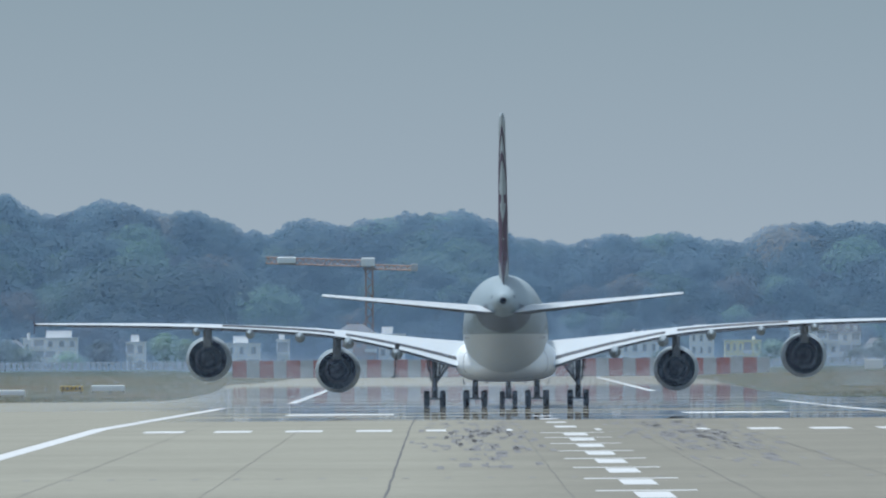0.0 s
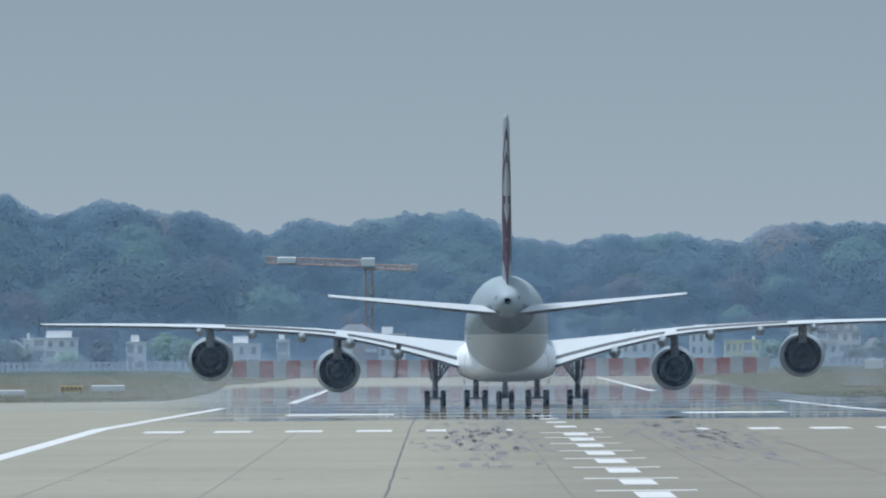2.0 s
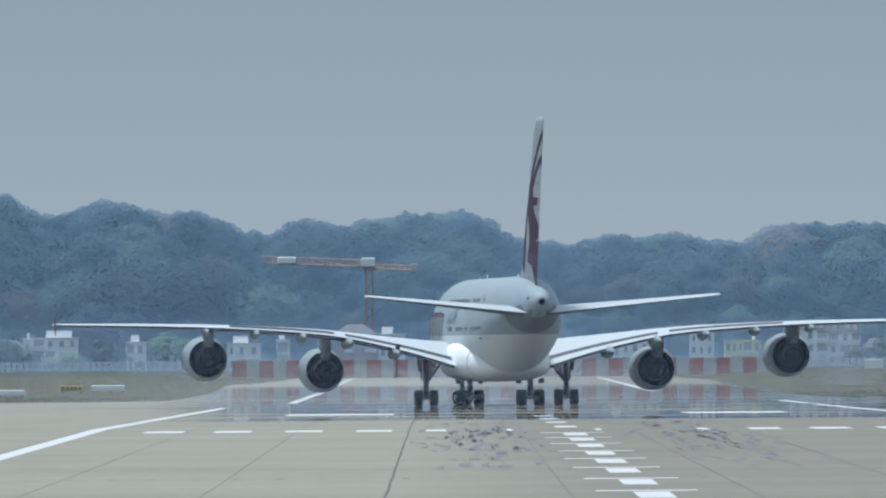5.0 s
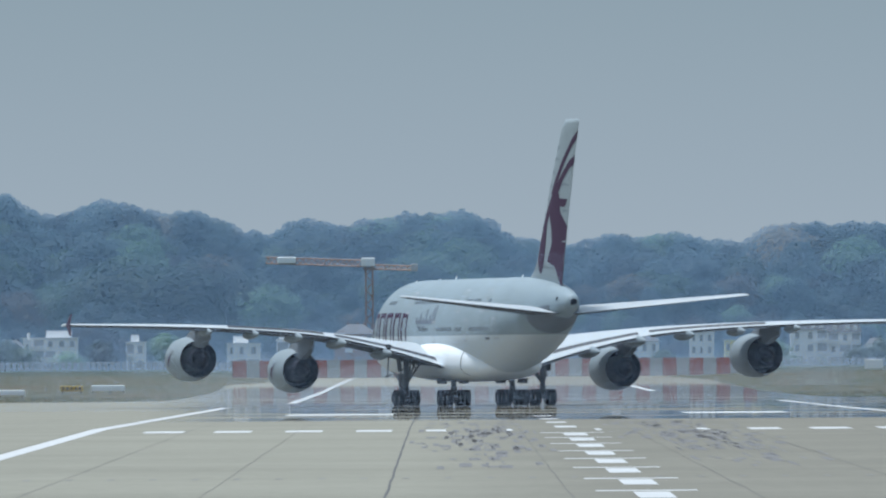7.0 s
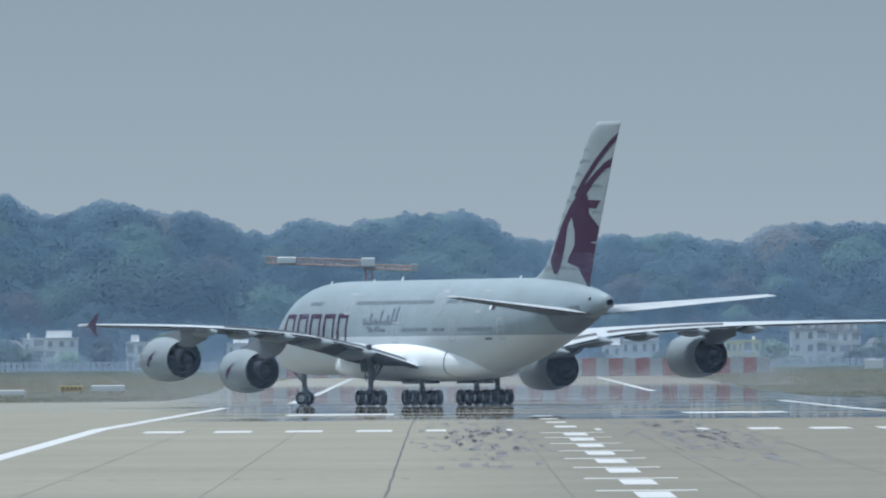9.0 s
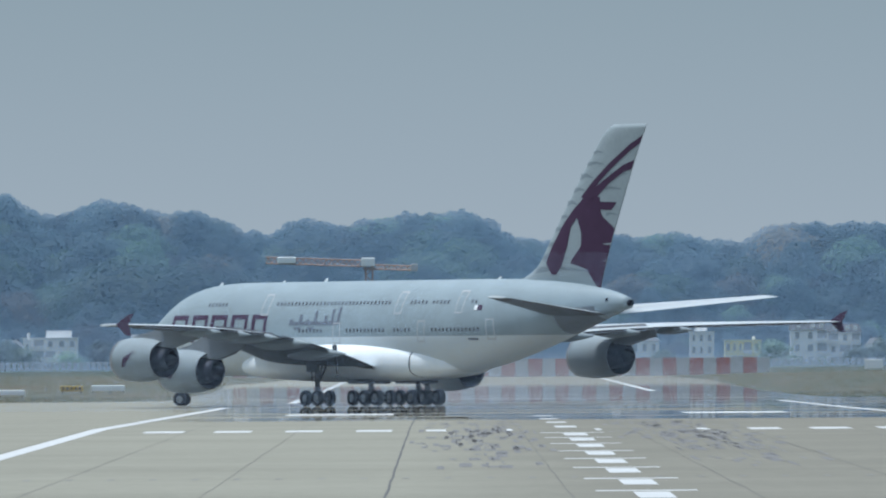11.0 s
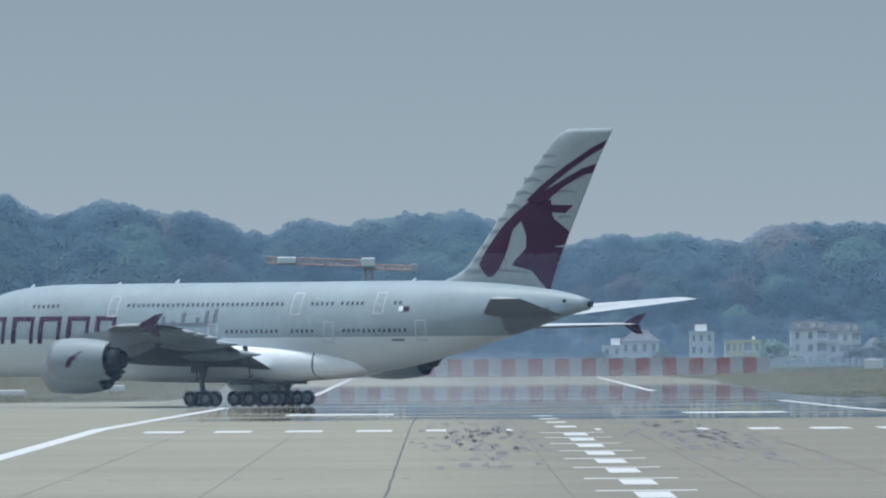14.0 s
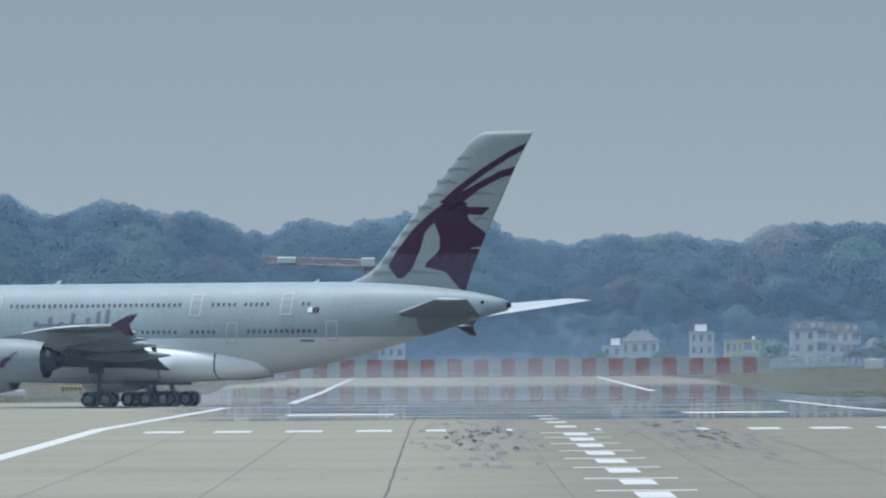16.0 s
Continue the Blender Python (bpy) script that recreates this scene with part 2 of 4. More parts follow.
def rod(bm, a, b, r, r2=None, seg=8):
    a, b = Vector(a), Vector(b)
    d = b - a
    m = Matrix.Translation((a + b) / 2) @ d.to_track_quat("Z", "Y").to_matrix().to_4x4()
    bmesh.ops.create_cone(bm, cap_ends=True, segments=seg, radius1=r, radius2=r if r2 is None else r2, depth=d.length, matrix=m)


def loft(bm, rings, cap=True, mi=0, close=True):
    vs = [[bm.verts.new(p) for p in ring] for ring in rings]
    n = len(vs[0])
    for a, b in zip(vs, vs[1:]):
        for i in range(n if close else n - 1):
            f = bm.faces.new((a[i], a[(i + 1) % n], b[(i + 1) % n], b[i]))
            f.material_index = mi
    if cap:
        for ring in (vs[0], vs[-1]):
            f = bm.faces.new(ring)
            f.material_index = mi
    bmesh.ops.recalc_face_normals(bm, faces=bm.faces[:])
    return vs


def smooth01(a, b, v):
    t = min(1.0, max(0.0, (v - a) / (b - a)))
    return t * t * (3 - 2 * t)


def table(xs, ys, v):
    """Smooth reading between tabled values."""
    if v <= xs[0]:
        return ys[0]
    for i in range(len(xs) - 1):
        if v <= xs[i + 1]:
            t = (v - xs[i]) / (xs[i + 1] - xs[i])
            m0 = (ys[i + 1] - ys[max(0, i - 1)]) / (xs[i + 1] - xs[max(0, i - 1)])
            j = min(len(xs) - 1, i + 2)
            m1 = (ys[j] - ys[i]) / (xs[j] - xs[i])
            h = xs[i + 1] - xs[i]
            return ((2 * t**3 - 3 * t**2 + 1) * ys[i] + (t**3 - 2 * t**2 + t) * h * m0
                    + (3 * t**2 - 2 * t**3) * ys[i + 1] + (t**3 - t**2) * h * m1)
    return ys[-1]


# ---- ground ----
GY = [-200, 200, 390, 683, 1000, 1600, 2750, 2900, 3000, 3300, 3420, 4600, 4990]
GZ = [-1.4, -1.02, -0.55, 0.18, 0.0, 0.0, 0.75, 0.9, 1.9, 2.2, 2.6, 30.0, 38.0]
CX = 6.6                                     # runway axis


def lie(y):
    return float(np.interp(y, GY, GZ))


def gz(x, y):
    bank = smooth01(34, 80, abs(x - CX)) * smooth01(1500, 2650, y) * 0.9
    bank += 14 * smooth01(3600, 4500, y) * smooth01(-15, -75, x)
    return lie(y) + (bank if y < 3050 else 14 * smooth01(3600, 4500, y) * smooth01(-15, -75, x) + 0.9 * smooth01(34, 80, abs(x - CX)) * (1 - smooth01(3050, 3300, y)))


def sheet(name, x0, x1, ys, xs_n, lift, material, f=gz, cut=None):
    bm = bmesh.new()
    rows = []
    for y in ys:
        a, b = (x0, x1) if cut is None else cut(y)
        rows.append([bm.verts.new((a + (b - a) * i / xs_n, y, f(a + (b - a) * i / xs_n, y) + lift)) for i in range(xs_n + 1)])
    for r, q in zip(rows, rows[1:]):
        for i in range(xs_n):
            bm.faces.new((r[i], r[i + 1], q[i + 1], q[i]))
    return link(name, bm, material, smooth=True)


YS = sorted(set(list(range(-200, 3400, 25)) + GY[:-3]))
GROUND = tagged(sheet("ground", -900, 900, YS + list(range(3400, 5000, 100)) + [4995], 120, 0, M_GRASS), "dry grass airfield sheet reaching to the wooded horizon", "ground", kind="structure")


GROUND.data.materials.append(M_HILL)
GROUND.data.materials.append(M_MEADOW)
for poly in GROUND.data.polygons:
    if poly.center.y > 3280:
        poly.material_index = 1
    elif poly.center.y > 2780:
        poly.material_index = 2


def pad_cut(y):
    if y <= 1150:
        return (-220, 240)
    w = smooth01(1150, 1290, y)
    wide = 12 * smooth01(1290, 2700, y)
    return (-220 + w * (220 + CX - 35.5 - wide), 240 + w * (CX + 32.5 + wide - 240))


tagged(sheet("runway", 0, 0, [y for y in YS if y <= 2740], 24, 0.02, M_CONC, cut=pad_cut), "pale worn concrete runway with sealed slab joints", "runway", kind="structure")


def strip(bm, x0, x1, y0, y1, lift, skew=0.0):
    prev = None
    for y in [y0] + [v for v in YS if y0 < v < y1] + [y1]:
        dx = skew * (y - y0) / (y1 - y0)
        cur = (bm.verts.new((x0 + dx, y, lie(y) + lift)), bm.verts.new((x1 + dx, y, lie(y) + lift)))
        if prev:
            bm.faces.new((prev[0], prev[1], cur[1], cur[0]))
        prev = cur


def mark(name, x0, x1, y0, y1, label, group, lift=None, material=None, skew=0.0):
    bm = bmesh.new()
    strip(bm, x0, x1, y0, y1, lift or (0.026 if y1 < 770 else 0.04), skew)
    return tagged(link(name, bm, material or M_MARK), label, "runway marking", group, "structure")


mark("edge_line", CX - 25.9, CX - 25.0, 260, 768, "white painted runway edge line on concrete", "runway edge lines")
mark("edge_line", CX - 25.9, CX - 25.0, 768.1, 1075, "white painted runway edge line on concrete", "runway edge lines")
mark("edge_line", CX + 24.8, CX + 25.7, 560, 1180, "white painted runway edge line on concrete", "runway edge lines")
mark("edge_line", -14.9, -14.0, 1180, 2650, "white painted runway edge line, far stretch", "runway edge lines", skew=-5.2)
mark("edge_line", 26.4, 27.5, 1610, 2650, "white painted runway edge line, far stretch", "runway edge lines", skew=5.6)
for y in (394, 428, 464, 498, 531, 567, 600, 630, 683, 740, 790, 840):
    mark("centre_dash", CX - 0.55, CX + 0.62, y - 8, y + 7, "white painted centreline dash on concrete", "centreline dashes")
    if y < 640:
        mark("cross_bar", CX - 1.7, CX + 1.6, y + 9, y + 11.5, "thin white painted cross bar on concrete", "centreline cross bars")
for x0, x1 in ((-15.9, -13.8), (-12.15, -10.2), (-8.4, -6.45), (-4.64, -2.77), (-0.96, 0.1), (16.15, 17.8), (19.4, 21.5), (23.0, 24.9), (3.3, 3.6), (8.0, 8.3), (13.4, 14.0)):
    mark("threshold_dash", x0, x1, 654, 666, "short white painted threshold dash on concrete", "threshold dashes")
mark("threshold_bar", -11.2, -3.6, 872, 902, "white painted threshold bar on concrete", "threshold bars")
mark("threshold_bar", 17.0, 24.4, 872, 902, "white painted threshold bar on concrete", "threshold bars")
bm = bmesh.new()
rj = random.Random(5)
for k in range(-5, 7):
    x = 4.0 + 5.87 * k
    for y in range(240, 860, 4):              # slightly wandering sealed joints
        w = 0.008 + 0.010 * rj.random()
        if k == -1:
            w += 0.020 + 0.02 * rj.random()
        j0, j1 = 0.06 * noise.noise((x, y * 0.05, 0)), 0.06 * noise.noise((x, (y + 4) * 0.05, 0))
        q = [bm.verts.new(p) for p in ((x + j0 - w, y, lie(y) + 0.026), (x + j0 + w, y, lie(y) + 0.026), (x + j1 + w, y + 4, lie(y + 4) + 0.026), (x + j1 - w, y + 4, lie(y + 4) + 0.026))]
        bm.faces.new(q)
tagged(link("slab_joint", bm, M_SLAB), "dark wandering sealed joints between runway slabs", "slab joint", kind="structure")
bm = bmesh.new()
for k in range(440):                          # skid and rubber deposits in the touchdown tracks
    c = rj.choice((0.9, 2.0, 3.2, 10.6, 12.0, 13.2, 14.6))
    x, y, ln, wd = c + rj.gauss(0, 1.0), rj.choice((rj.uniform(470, 760), rj.uniform(540, 650), rj.uniform(580, 740))), rj.uniform(4, 18), rj.choice((0.08, 0.12, 0.2, 0.28, 0.5))
    strip(bm, x, x + wd, y, y + ln, 0.024)
for k in range(40):
    x, y = -24 + k * 1.5, 442
    strip(bm, x, x + 0.25, y, y + 2.4, 0.024)
tagged(link("rubber_mark", bm, M_RUBBER), "dark tyre rubber marks on the concrete", "rubber mark", kind="stuff")
# mirror sheet added for the mirage; the runway carries no water
tagged(sheet("water", -58, 90, [y for y in YS if 775 <= y <= 2660], 4, 0.034, M_FILM, f=lambda x, y: lie(y), cut=lambda y: (max(-58, pad_cut(y)[0]), min(90, pad_cut(y)[1]))), "added mirror film over the runway, imitating a shimmering heat mirage", "water", kind="structure")


# ---- aircraft ----
def st(s):
    """Distance behind the nose to the aircraft's own forward axis."""
    return 35.0 - s


FS = [0.0, 0.5, 1.2, 2.2, 3.5, 5.0, 7.0, 9.5, 12, 15, 20, 30, 40, 46, 50, 54, 58, 62, 66, 69, 70.6]
FT = [5.15, 6.0, 6.7, 7.4, 8.25, 9.1, 10.0, 10.65, 10.95, 11.08, 11.1, 11.1, 11.1, 11.1, 11.1, 11.08, 10.98, 10.75, 10.3, 9.75, 9.3]
FB = [4.75, 4.05, 3.65, 3.3, 3.02, 2.85, 2.74, 2.7, 2.7, 2.7, 2.7, 2.7, 2.7, 2.75, 3.15, 3.9, 4.9, 6.0, 7.15, 8.0, 8.35]
FW = [0.15, 0.85, 1.35, 1.85, 2.35, 2.75, 3.12, 3.38, 3.5, 3.57, 3.57, 3.57, 3.57, 3.57, 3.52, 3.38, 3.05, 2.45, 1.6, 0.9, 0.45]


def hull(s):
    return table(FS, FT, s), table(FS, FB, s), table(FS, FW, s)


def hull_ring(s, n=48):
    t, b, w = hull(s)
    out = []
    zc = b + 0.43 * (t - b)
    for i in range(n):
        a = 2 * math.pi * i / n
        c, d = math.cos(a), math.sin(a)
        x = w * math.copysign(abs(c) ** 0.94, c)
        z = zc + (d * (t - zc) if d > 0 else d * (zc - b))
        out.append((x, st(s), z))
    return out


def hull_x(s, z):
    """Half width of the hull at that height."""
    t, b, w = hull(s)
    zc = b + 0.43 * (t - b)
    d = (z - zc) / ((t - zc) if z > zc else (zc - b))
    d = max(-0.999, min(0.999, d))
    return w * math.cos(math.asin(d)) ** 0.94


def on_hull(bm, side, pts, lift=0.02, sub=4):
    """A thin patch that hugs the hull: pts are (s, z) corners of a four-sided shape."""
    (s0, z0), (s1, z1), (s2, z2), (s3, z3) = pts
    grid = []
    for j in range(sub + 1):
        v = j / sub
        row = []
        for i in range(sub + 1):
            u = i / sub
            s = (s0 * (1 - u) + s1 * u) * (1 - v) + (s3 * (1 - u) + s2 * u) * v
            z = (z0 * (1 - u) + z1 * u) * (1 - v) + (z3 * (1 - u) + z2 * u) * v
            row.append(bm.verts.new((side * -(hull_x(s, z) + lift), st(s), z)))
        grid.append(row)
    for r, q in zip(grid, grid[1:]):
        for i in range(sub):
            bm.faces.new((r[i], r[i + 1], q[i + 1], q[i]))


def foil(y, le, te, z_te, thick, twist=0.0, n=14):
    """Closed aerofoil ring at span y (positive left); z_te is the trailing edge's height."""
    ch = te - le
    up, lo = [], []
    for i in range(n + 1):
        u = 0.5 * (1 - math.cos(math.pi * i / n))
        th = thick * ch * 5 * (0.2969 * math.sqrt(u) - 0.126 * u - 0.3516 * u**2 + 0.2843 * u**3 - 0.1036 * u**4)
        camber = 0.006 * ch * (1 - (2 * u - 1) ** 2)
        zm = z_te + twist * ch * (1 - u) + camber
        up.append((-y, st(le + u * ch), zm + th))
        lo.append((-y, st(le + u * ch), zm - th))
    return up + lo[-2:0:-1]


WY = [0.0, 3.4, 6.0, 9.2, 14.0, 18, 24.6, 31, 39.5]
WLE = [17.6, 20.2, 22.2, 24.7, 28.3, 31.2, 36.0, 40.6, 47.0]
WTE = [39.2, 39.4, 39.5, 39.7, 40.2, 41.4, 44.2, 47.2, 51.2]
WZ = [2.6, 3.25, 4.05, 4.95, 6.0, 6.45, 6.85, 7.05, 7.2]
WT = [0.105, 0.10, 0.09, 0.08, 0.07, 0.07, 0.068, 0.066, 0.06]
WW = [0.092, 0.088, 0.068, 0.044, 0.016, 0.005, 0.0, -0.005, -0.01]


def wing_at(y):
    return [table(WY, t, y) for t in (WLE, WTE, WZ, WT, WW)]


def build_wing(plane, sg):
    bm = bmesh.new()
    rings = []
    for k in range(41):
        y = 0.5 + 39.1 * k / 40
        le, te, z, t, tw = wing_at(y)
        rings.append(foil(sg * y, le, te, z, t, tw))
    loft(bm, rings)
    bm.normal_update()
    # faces that look down take the grey with shade in it
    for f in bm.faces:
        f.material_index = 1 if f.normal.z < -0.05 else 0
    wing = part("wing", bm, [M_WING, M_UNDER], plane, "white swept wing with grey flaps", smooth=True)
    # flap and aileron gaps along the upper surface, raised dark for the spoilers' shadow
    for y0, y1, back in ((4.2, 13.6, 0.86), (14.6, 24.0, 0.84)):
        bm = bmesh.new()
        prev = None
        for k in range(13):
            y = y0 + (y1 - y0) * k / 12
            le, te, z, t, tw = wing_at(y)
            ring = []
            for u, rise in ((back - 0.02, 0.15), (back + 0.02, 0.0)):
                ch = te - le
                th = t * ch * 5 * (0.2969 * math.sqrt(u) - 0.126 * u - 0.3516 * u**2 + 0.2843 * u**3 - 0.1036 * u**4)
                zz = z + tw * ch * (1 - u) + 0.006 * ch * (1 - (2 * u - 1) ** 2) + th + 0.015 + rise
                ring.append(bm.verts.new((-sg * y, st(le + u * ch), zz)))
            if prev:
                bm.faces.new((prev[0], prev[1], ring[1], ring[0]))
            prev = ring
        part("flap_gap_with_shade", bm, M_SEAL, wing)
    for y0, y1 in ((4.2, 13.6), (14.6, 24.0), (25.5, 36.5)):
        bm = bmesh.new()
        rings = []
        for k in range(13):                   # grey flap, hanging slightly below the trailing edge; its grey holds shade
            y = y0 + (y1 - y0) * k / 12
            le, te, z, t, tw = wing_at(y)
            ch = te - le
            a = le + 0.86 * ch
            rings.append(foil(sg * y, a, te + 0.25, z - 0.22, 0.10, 0.10, 6))
        loft(bm, rings)
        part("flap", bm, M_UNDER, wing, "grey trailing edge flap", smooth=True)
    # canoe fairings of the flap tracks
    for y, ln in ((9.3, 8.6), (13.4, 8.4), (17.5, 7.6), (21.7, 6.8), (26.2, 6.0)):
        le, te, z, t, tw = wing_at(y)
        bm = bmesh.new()
        rings = []
        for k in range(13):
            u = k / 12
            r = 0.52 * math.sin(math.pi * min(0.985, max(0.015, u))) ** 0.8 * (ln / 7.6)
            s = te - ln * 0.74 + ln * u
            zc = z - 0.34 - 0.06 * (te - s) * (0.5 if s < te else -0.3)
            rings.append([(-sg * (y + 0.85 * r * math.cos(a)), st(s), zc + r * 0.92 * math.sin(a)) for a in [2 * math.pi * i / 12 for i in range(12)]])
        loft(bm, rings)
        part("flap_track_fairing", bm, M_NACELLE, wing, smooth=True)
    # wingtip fence
    bm = bmesh.new()
    le, te = 47.2, 51.3
    prof = [(te - 1.9, 7.25), (te - 0.2, 8.05), (te + 0.7, 8.2), (te - 0.1, 7.2), (te + 0.35, 6.25), (te - 0.45, 6.3)]
    a = [bm.verts.new((-sg * 39.60, st(s), z)) for s, z in prof]
    b = [bm.verts.new((-sg * 39.62, st(s), z)) for s, z in prof]
    bm.faces.new(a)
    bm.faces.new(b[::-1])
    for i in range(6):
        bm.faces.new((a[i], a[(i + 1) % 6], b[(i + 1) % 6], b[i]))
    bmesh.ops.recalc_face_normals(bm, faces=bm.faces[:])
    part("wingtip_fence", bm, M_MAROON, wing, "maroon arrow-shaped wingtip fence")
    return wing


def revolve(bm, cx, cz, prof, seg=40, mi=0):
    rings = [[(cx + r * math.cos(2 * math.pi * i / seg), st(s), cz + r * math.sin(2 * math.pi * i / seg)) for i in range(seg)] for s, r in prof]
    loft(bm, rings, cap=False, mi=mi)


def build_engine(plane, y, s_end, z, logo_side):
    x = -y
    e = s_end
    bm = bmesh.new()
    revolve(bm, x, z, [(e - 4.2, 1.42), (e - 5.3, 1.50), (e - 5.75, 1.58), (e - 5.85, 1.68), (e - 5.7, 1.78), (e - 5.1, 1.88), (e - 4.0, 1.95), (e - 2.6, 1.94), (e - 1.2, 1.82), (e, 1.61)])
    eng = part("engine", bm, M_NACELLE, plane, "pale grey turbofan nacelle under the wing", smooth=True)
    bm = bmesh.new()
    revolve(bm, x, z, [(e - 5.9, 1.66), (e - 5.72, 1.79), (e - 5.5, 1.835), (e - 5.3, 1.86)])
    part("intake_lip", bm, M_METAL, eng, "bare metal intake lip", smooth=True)
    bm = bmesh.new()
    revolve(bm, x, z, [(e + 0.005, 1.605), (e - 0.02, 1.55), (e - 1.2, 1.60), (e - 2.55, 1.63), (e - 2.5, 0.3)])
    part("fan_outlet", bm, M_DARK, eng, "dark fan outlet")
    # core metal made near-black, standing in for shade inside the nacelle
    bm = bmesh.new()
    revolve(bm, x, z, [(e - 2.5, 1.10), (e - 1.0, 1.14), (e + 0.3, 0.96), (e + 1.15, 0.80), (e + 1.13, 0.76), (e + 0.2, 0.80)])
    part("core_nozzle", bm, M_CORE, eng, "metal core nozzle, near-black for the nacelle's shade", smooth=True)
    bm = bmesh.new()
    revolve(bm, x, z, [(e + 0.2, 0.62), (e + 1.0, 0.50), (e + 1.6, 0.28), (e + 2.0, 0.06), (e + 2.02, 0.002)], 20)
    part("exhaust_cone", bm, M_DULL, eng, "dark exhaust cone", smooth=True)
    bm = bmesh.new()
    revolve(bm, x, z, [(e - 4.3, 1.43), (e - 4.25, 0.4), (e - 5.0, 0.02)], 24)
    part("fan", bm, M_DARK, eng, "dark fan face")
    # pylon up to the wing
    le, te, zt, t, tw = wing_at(abs(y))
    bm = bmesh.new()
    rings = []
    zw = zt + tw * (te - le) * 0.75
    for s, lo, hi, w in ((e - 4.6, z + 1.85, z + 1.98, 0.10), (e - 3.0, z + 1.7, z + 2.25, 0.28), (e - 0.8, z + 1.2, zw - 0.1, 0.34), (e + 1.2, z + 1.0, zw, 0.34), (e + 3.4, z + 1.5, zw - 0.1, 0.26), (e + 5.2, zw - 0.9, zw - 0.25, 0.06)):
        rings.append([(x - w, st(s), lo), (x + w, st(s), lo), (x + w, st(s), max(hi, lo + 0.1)), (x - w, st(s), max(hi, lo + 0.1))])
    loft(bm, rings)
    part("pylon", bm, M_PYLON, eng, "grey engine pylon")
    # small emblem on the outer flank, plain swept shapes
    bm = bmesh.new()
    for s0, s1, w0, w1, a0, a1 in ((e - 3.55, e - 3.05, 0.5, 0.75, -0.33, 0.12), (e - 3.05, e - 2.0, 0.5, 0.10, 0.10, 0.42), (e - 3.0, e - 2.5, 0.40, 0.12, -0.05, 0.12)):
        prev = None
        for k in range(7):                    # tapering swept stroke, wrapped round the cowl
            u = k / 6
            s, w, a = s0 + (s1 - s0) * u, w0 + (w1 - w0) * u, a0 + (a1 - a0) * u
            row = [bm.verts.new((x - logo_side * 1.975 * math.cos(a), st(q), z + 1.975 * math.sin(a))) for q in (s - w / 2, s, s + w / 2)]
            if prev:
                for i in range(2):
                    bm.faces.new((prev[i], prev[i + 1], row[i + 1], row[i]))
            prev = row
    part("emblem", bm, M_MAROON, eng, "plain maroon swept emblem shapes")
    return eng


def wheel_mesh(r, w):
    bm = bmesh.new()
    prof = [(-0.30 * w, 0.52 * r), (-0.5 * w, 0.60 * r), (-0.5 * w, 0.86 * r), (-0.38 * w, 0.97 * r), (0, r), (0.38 * w, 0.97 * r), (0.5 * w, 0.86 * r), (0.5 * w, 0.60 * r), (0.30 * w, 0.52 * r)]
    seg = 28
    loft(bm, [[(x, q * math.cos(2 * math.pi * i / seg), q * math.sin(2 * math.pi * i / seg)) for i in range(seg)] for x, q in prof], cap=False)
    hub = [(-0.30 * w, 0.54 * r), (-0.2 * w, 0.44 * r), (-0.34 * w, 0.20 * r), (-0.36 * w, 0.01 * r)]
    for sgn in (1, -1):
        loft(bm, [[(sgn * x, q * math.cos(2 * math.pi * i / seg), q * math.sin(2 * math.pi * i / seg)) for i in range(seg)] for x, q in hub], cap=False, mi=1)
    for i in range(7):                        # bolts and vent holes round the hub
        a = 2 * math.pi * i / 7
        for sgn in (1, -1):
            rod(bm, (sgn * 0.2 * w, 0.36 * r * math.cos(a), 0.36 * r * math.sin(a)), (sgn * 0.33 * w, 0.36 * r * math.cos(a), 0.36 * r * math.sin(a)), 0.05 * r, seg=6)
    me = bpy.data.meshes.new("wheel")
    bm.normal_update()
    bm.to_mesh(me)
    bm.free()
    me.materials.append(M_TYRE)
    me.materials.append(M_RIM)
    return me


WHEELS = []                                   # wheel, radius, side offset from the aircraft's axis


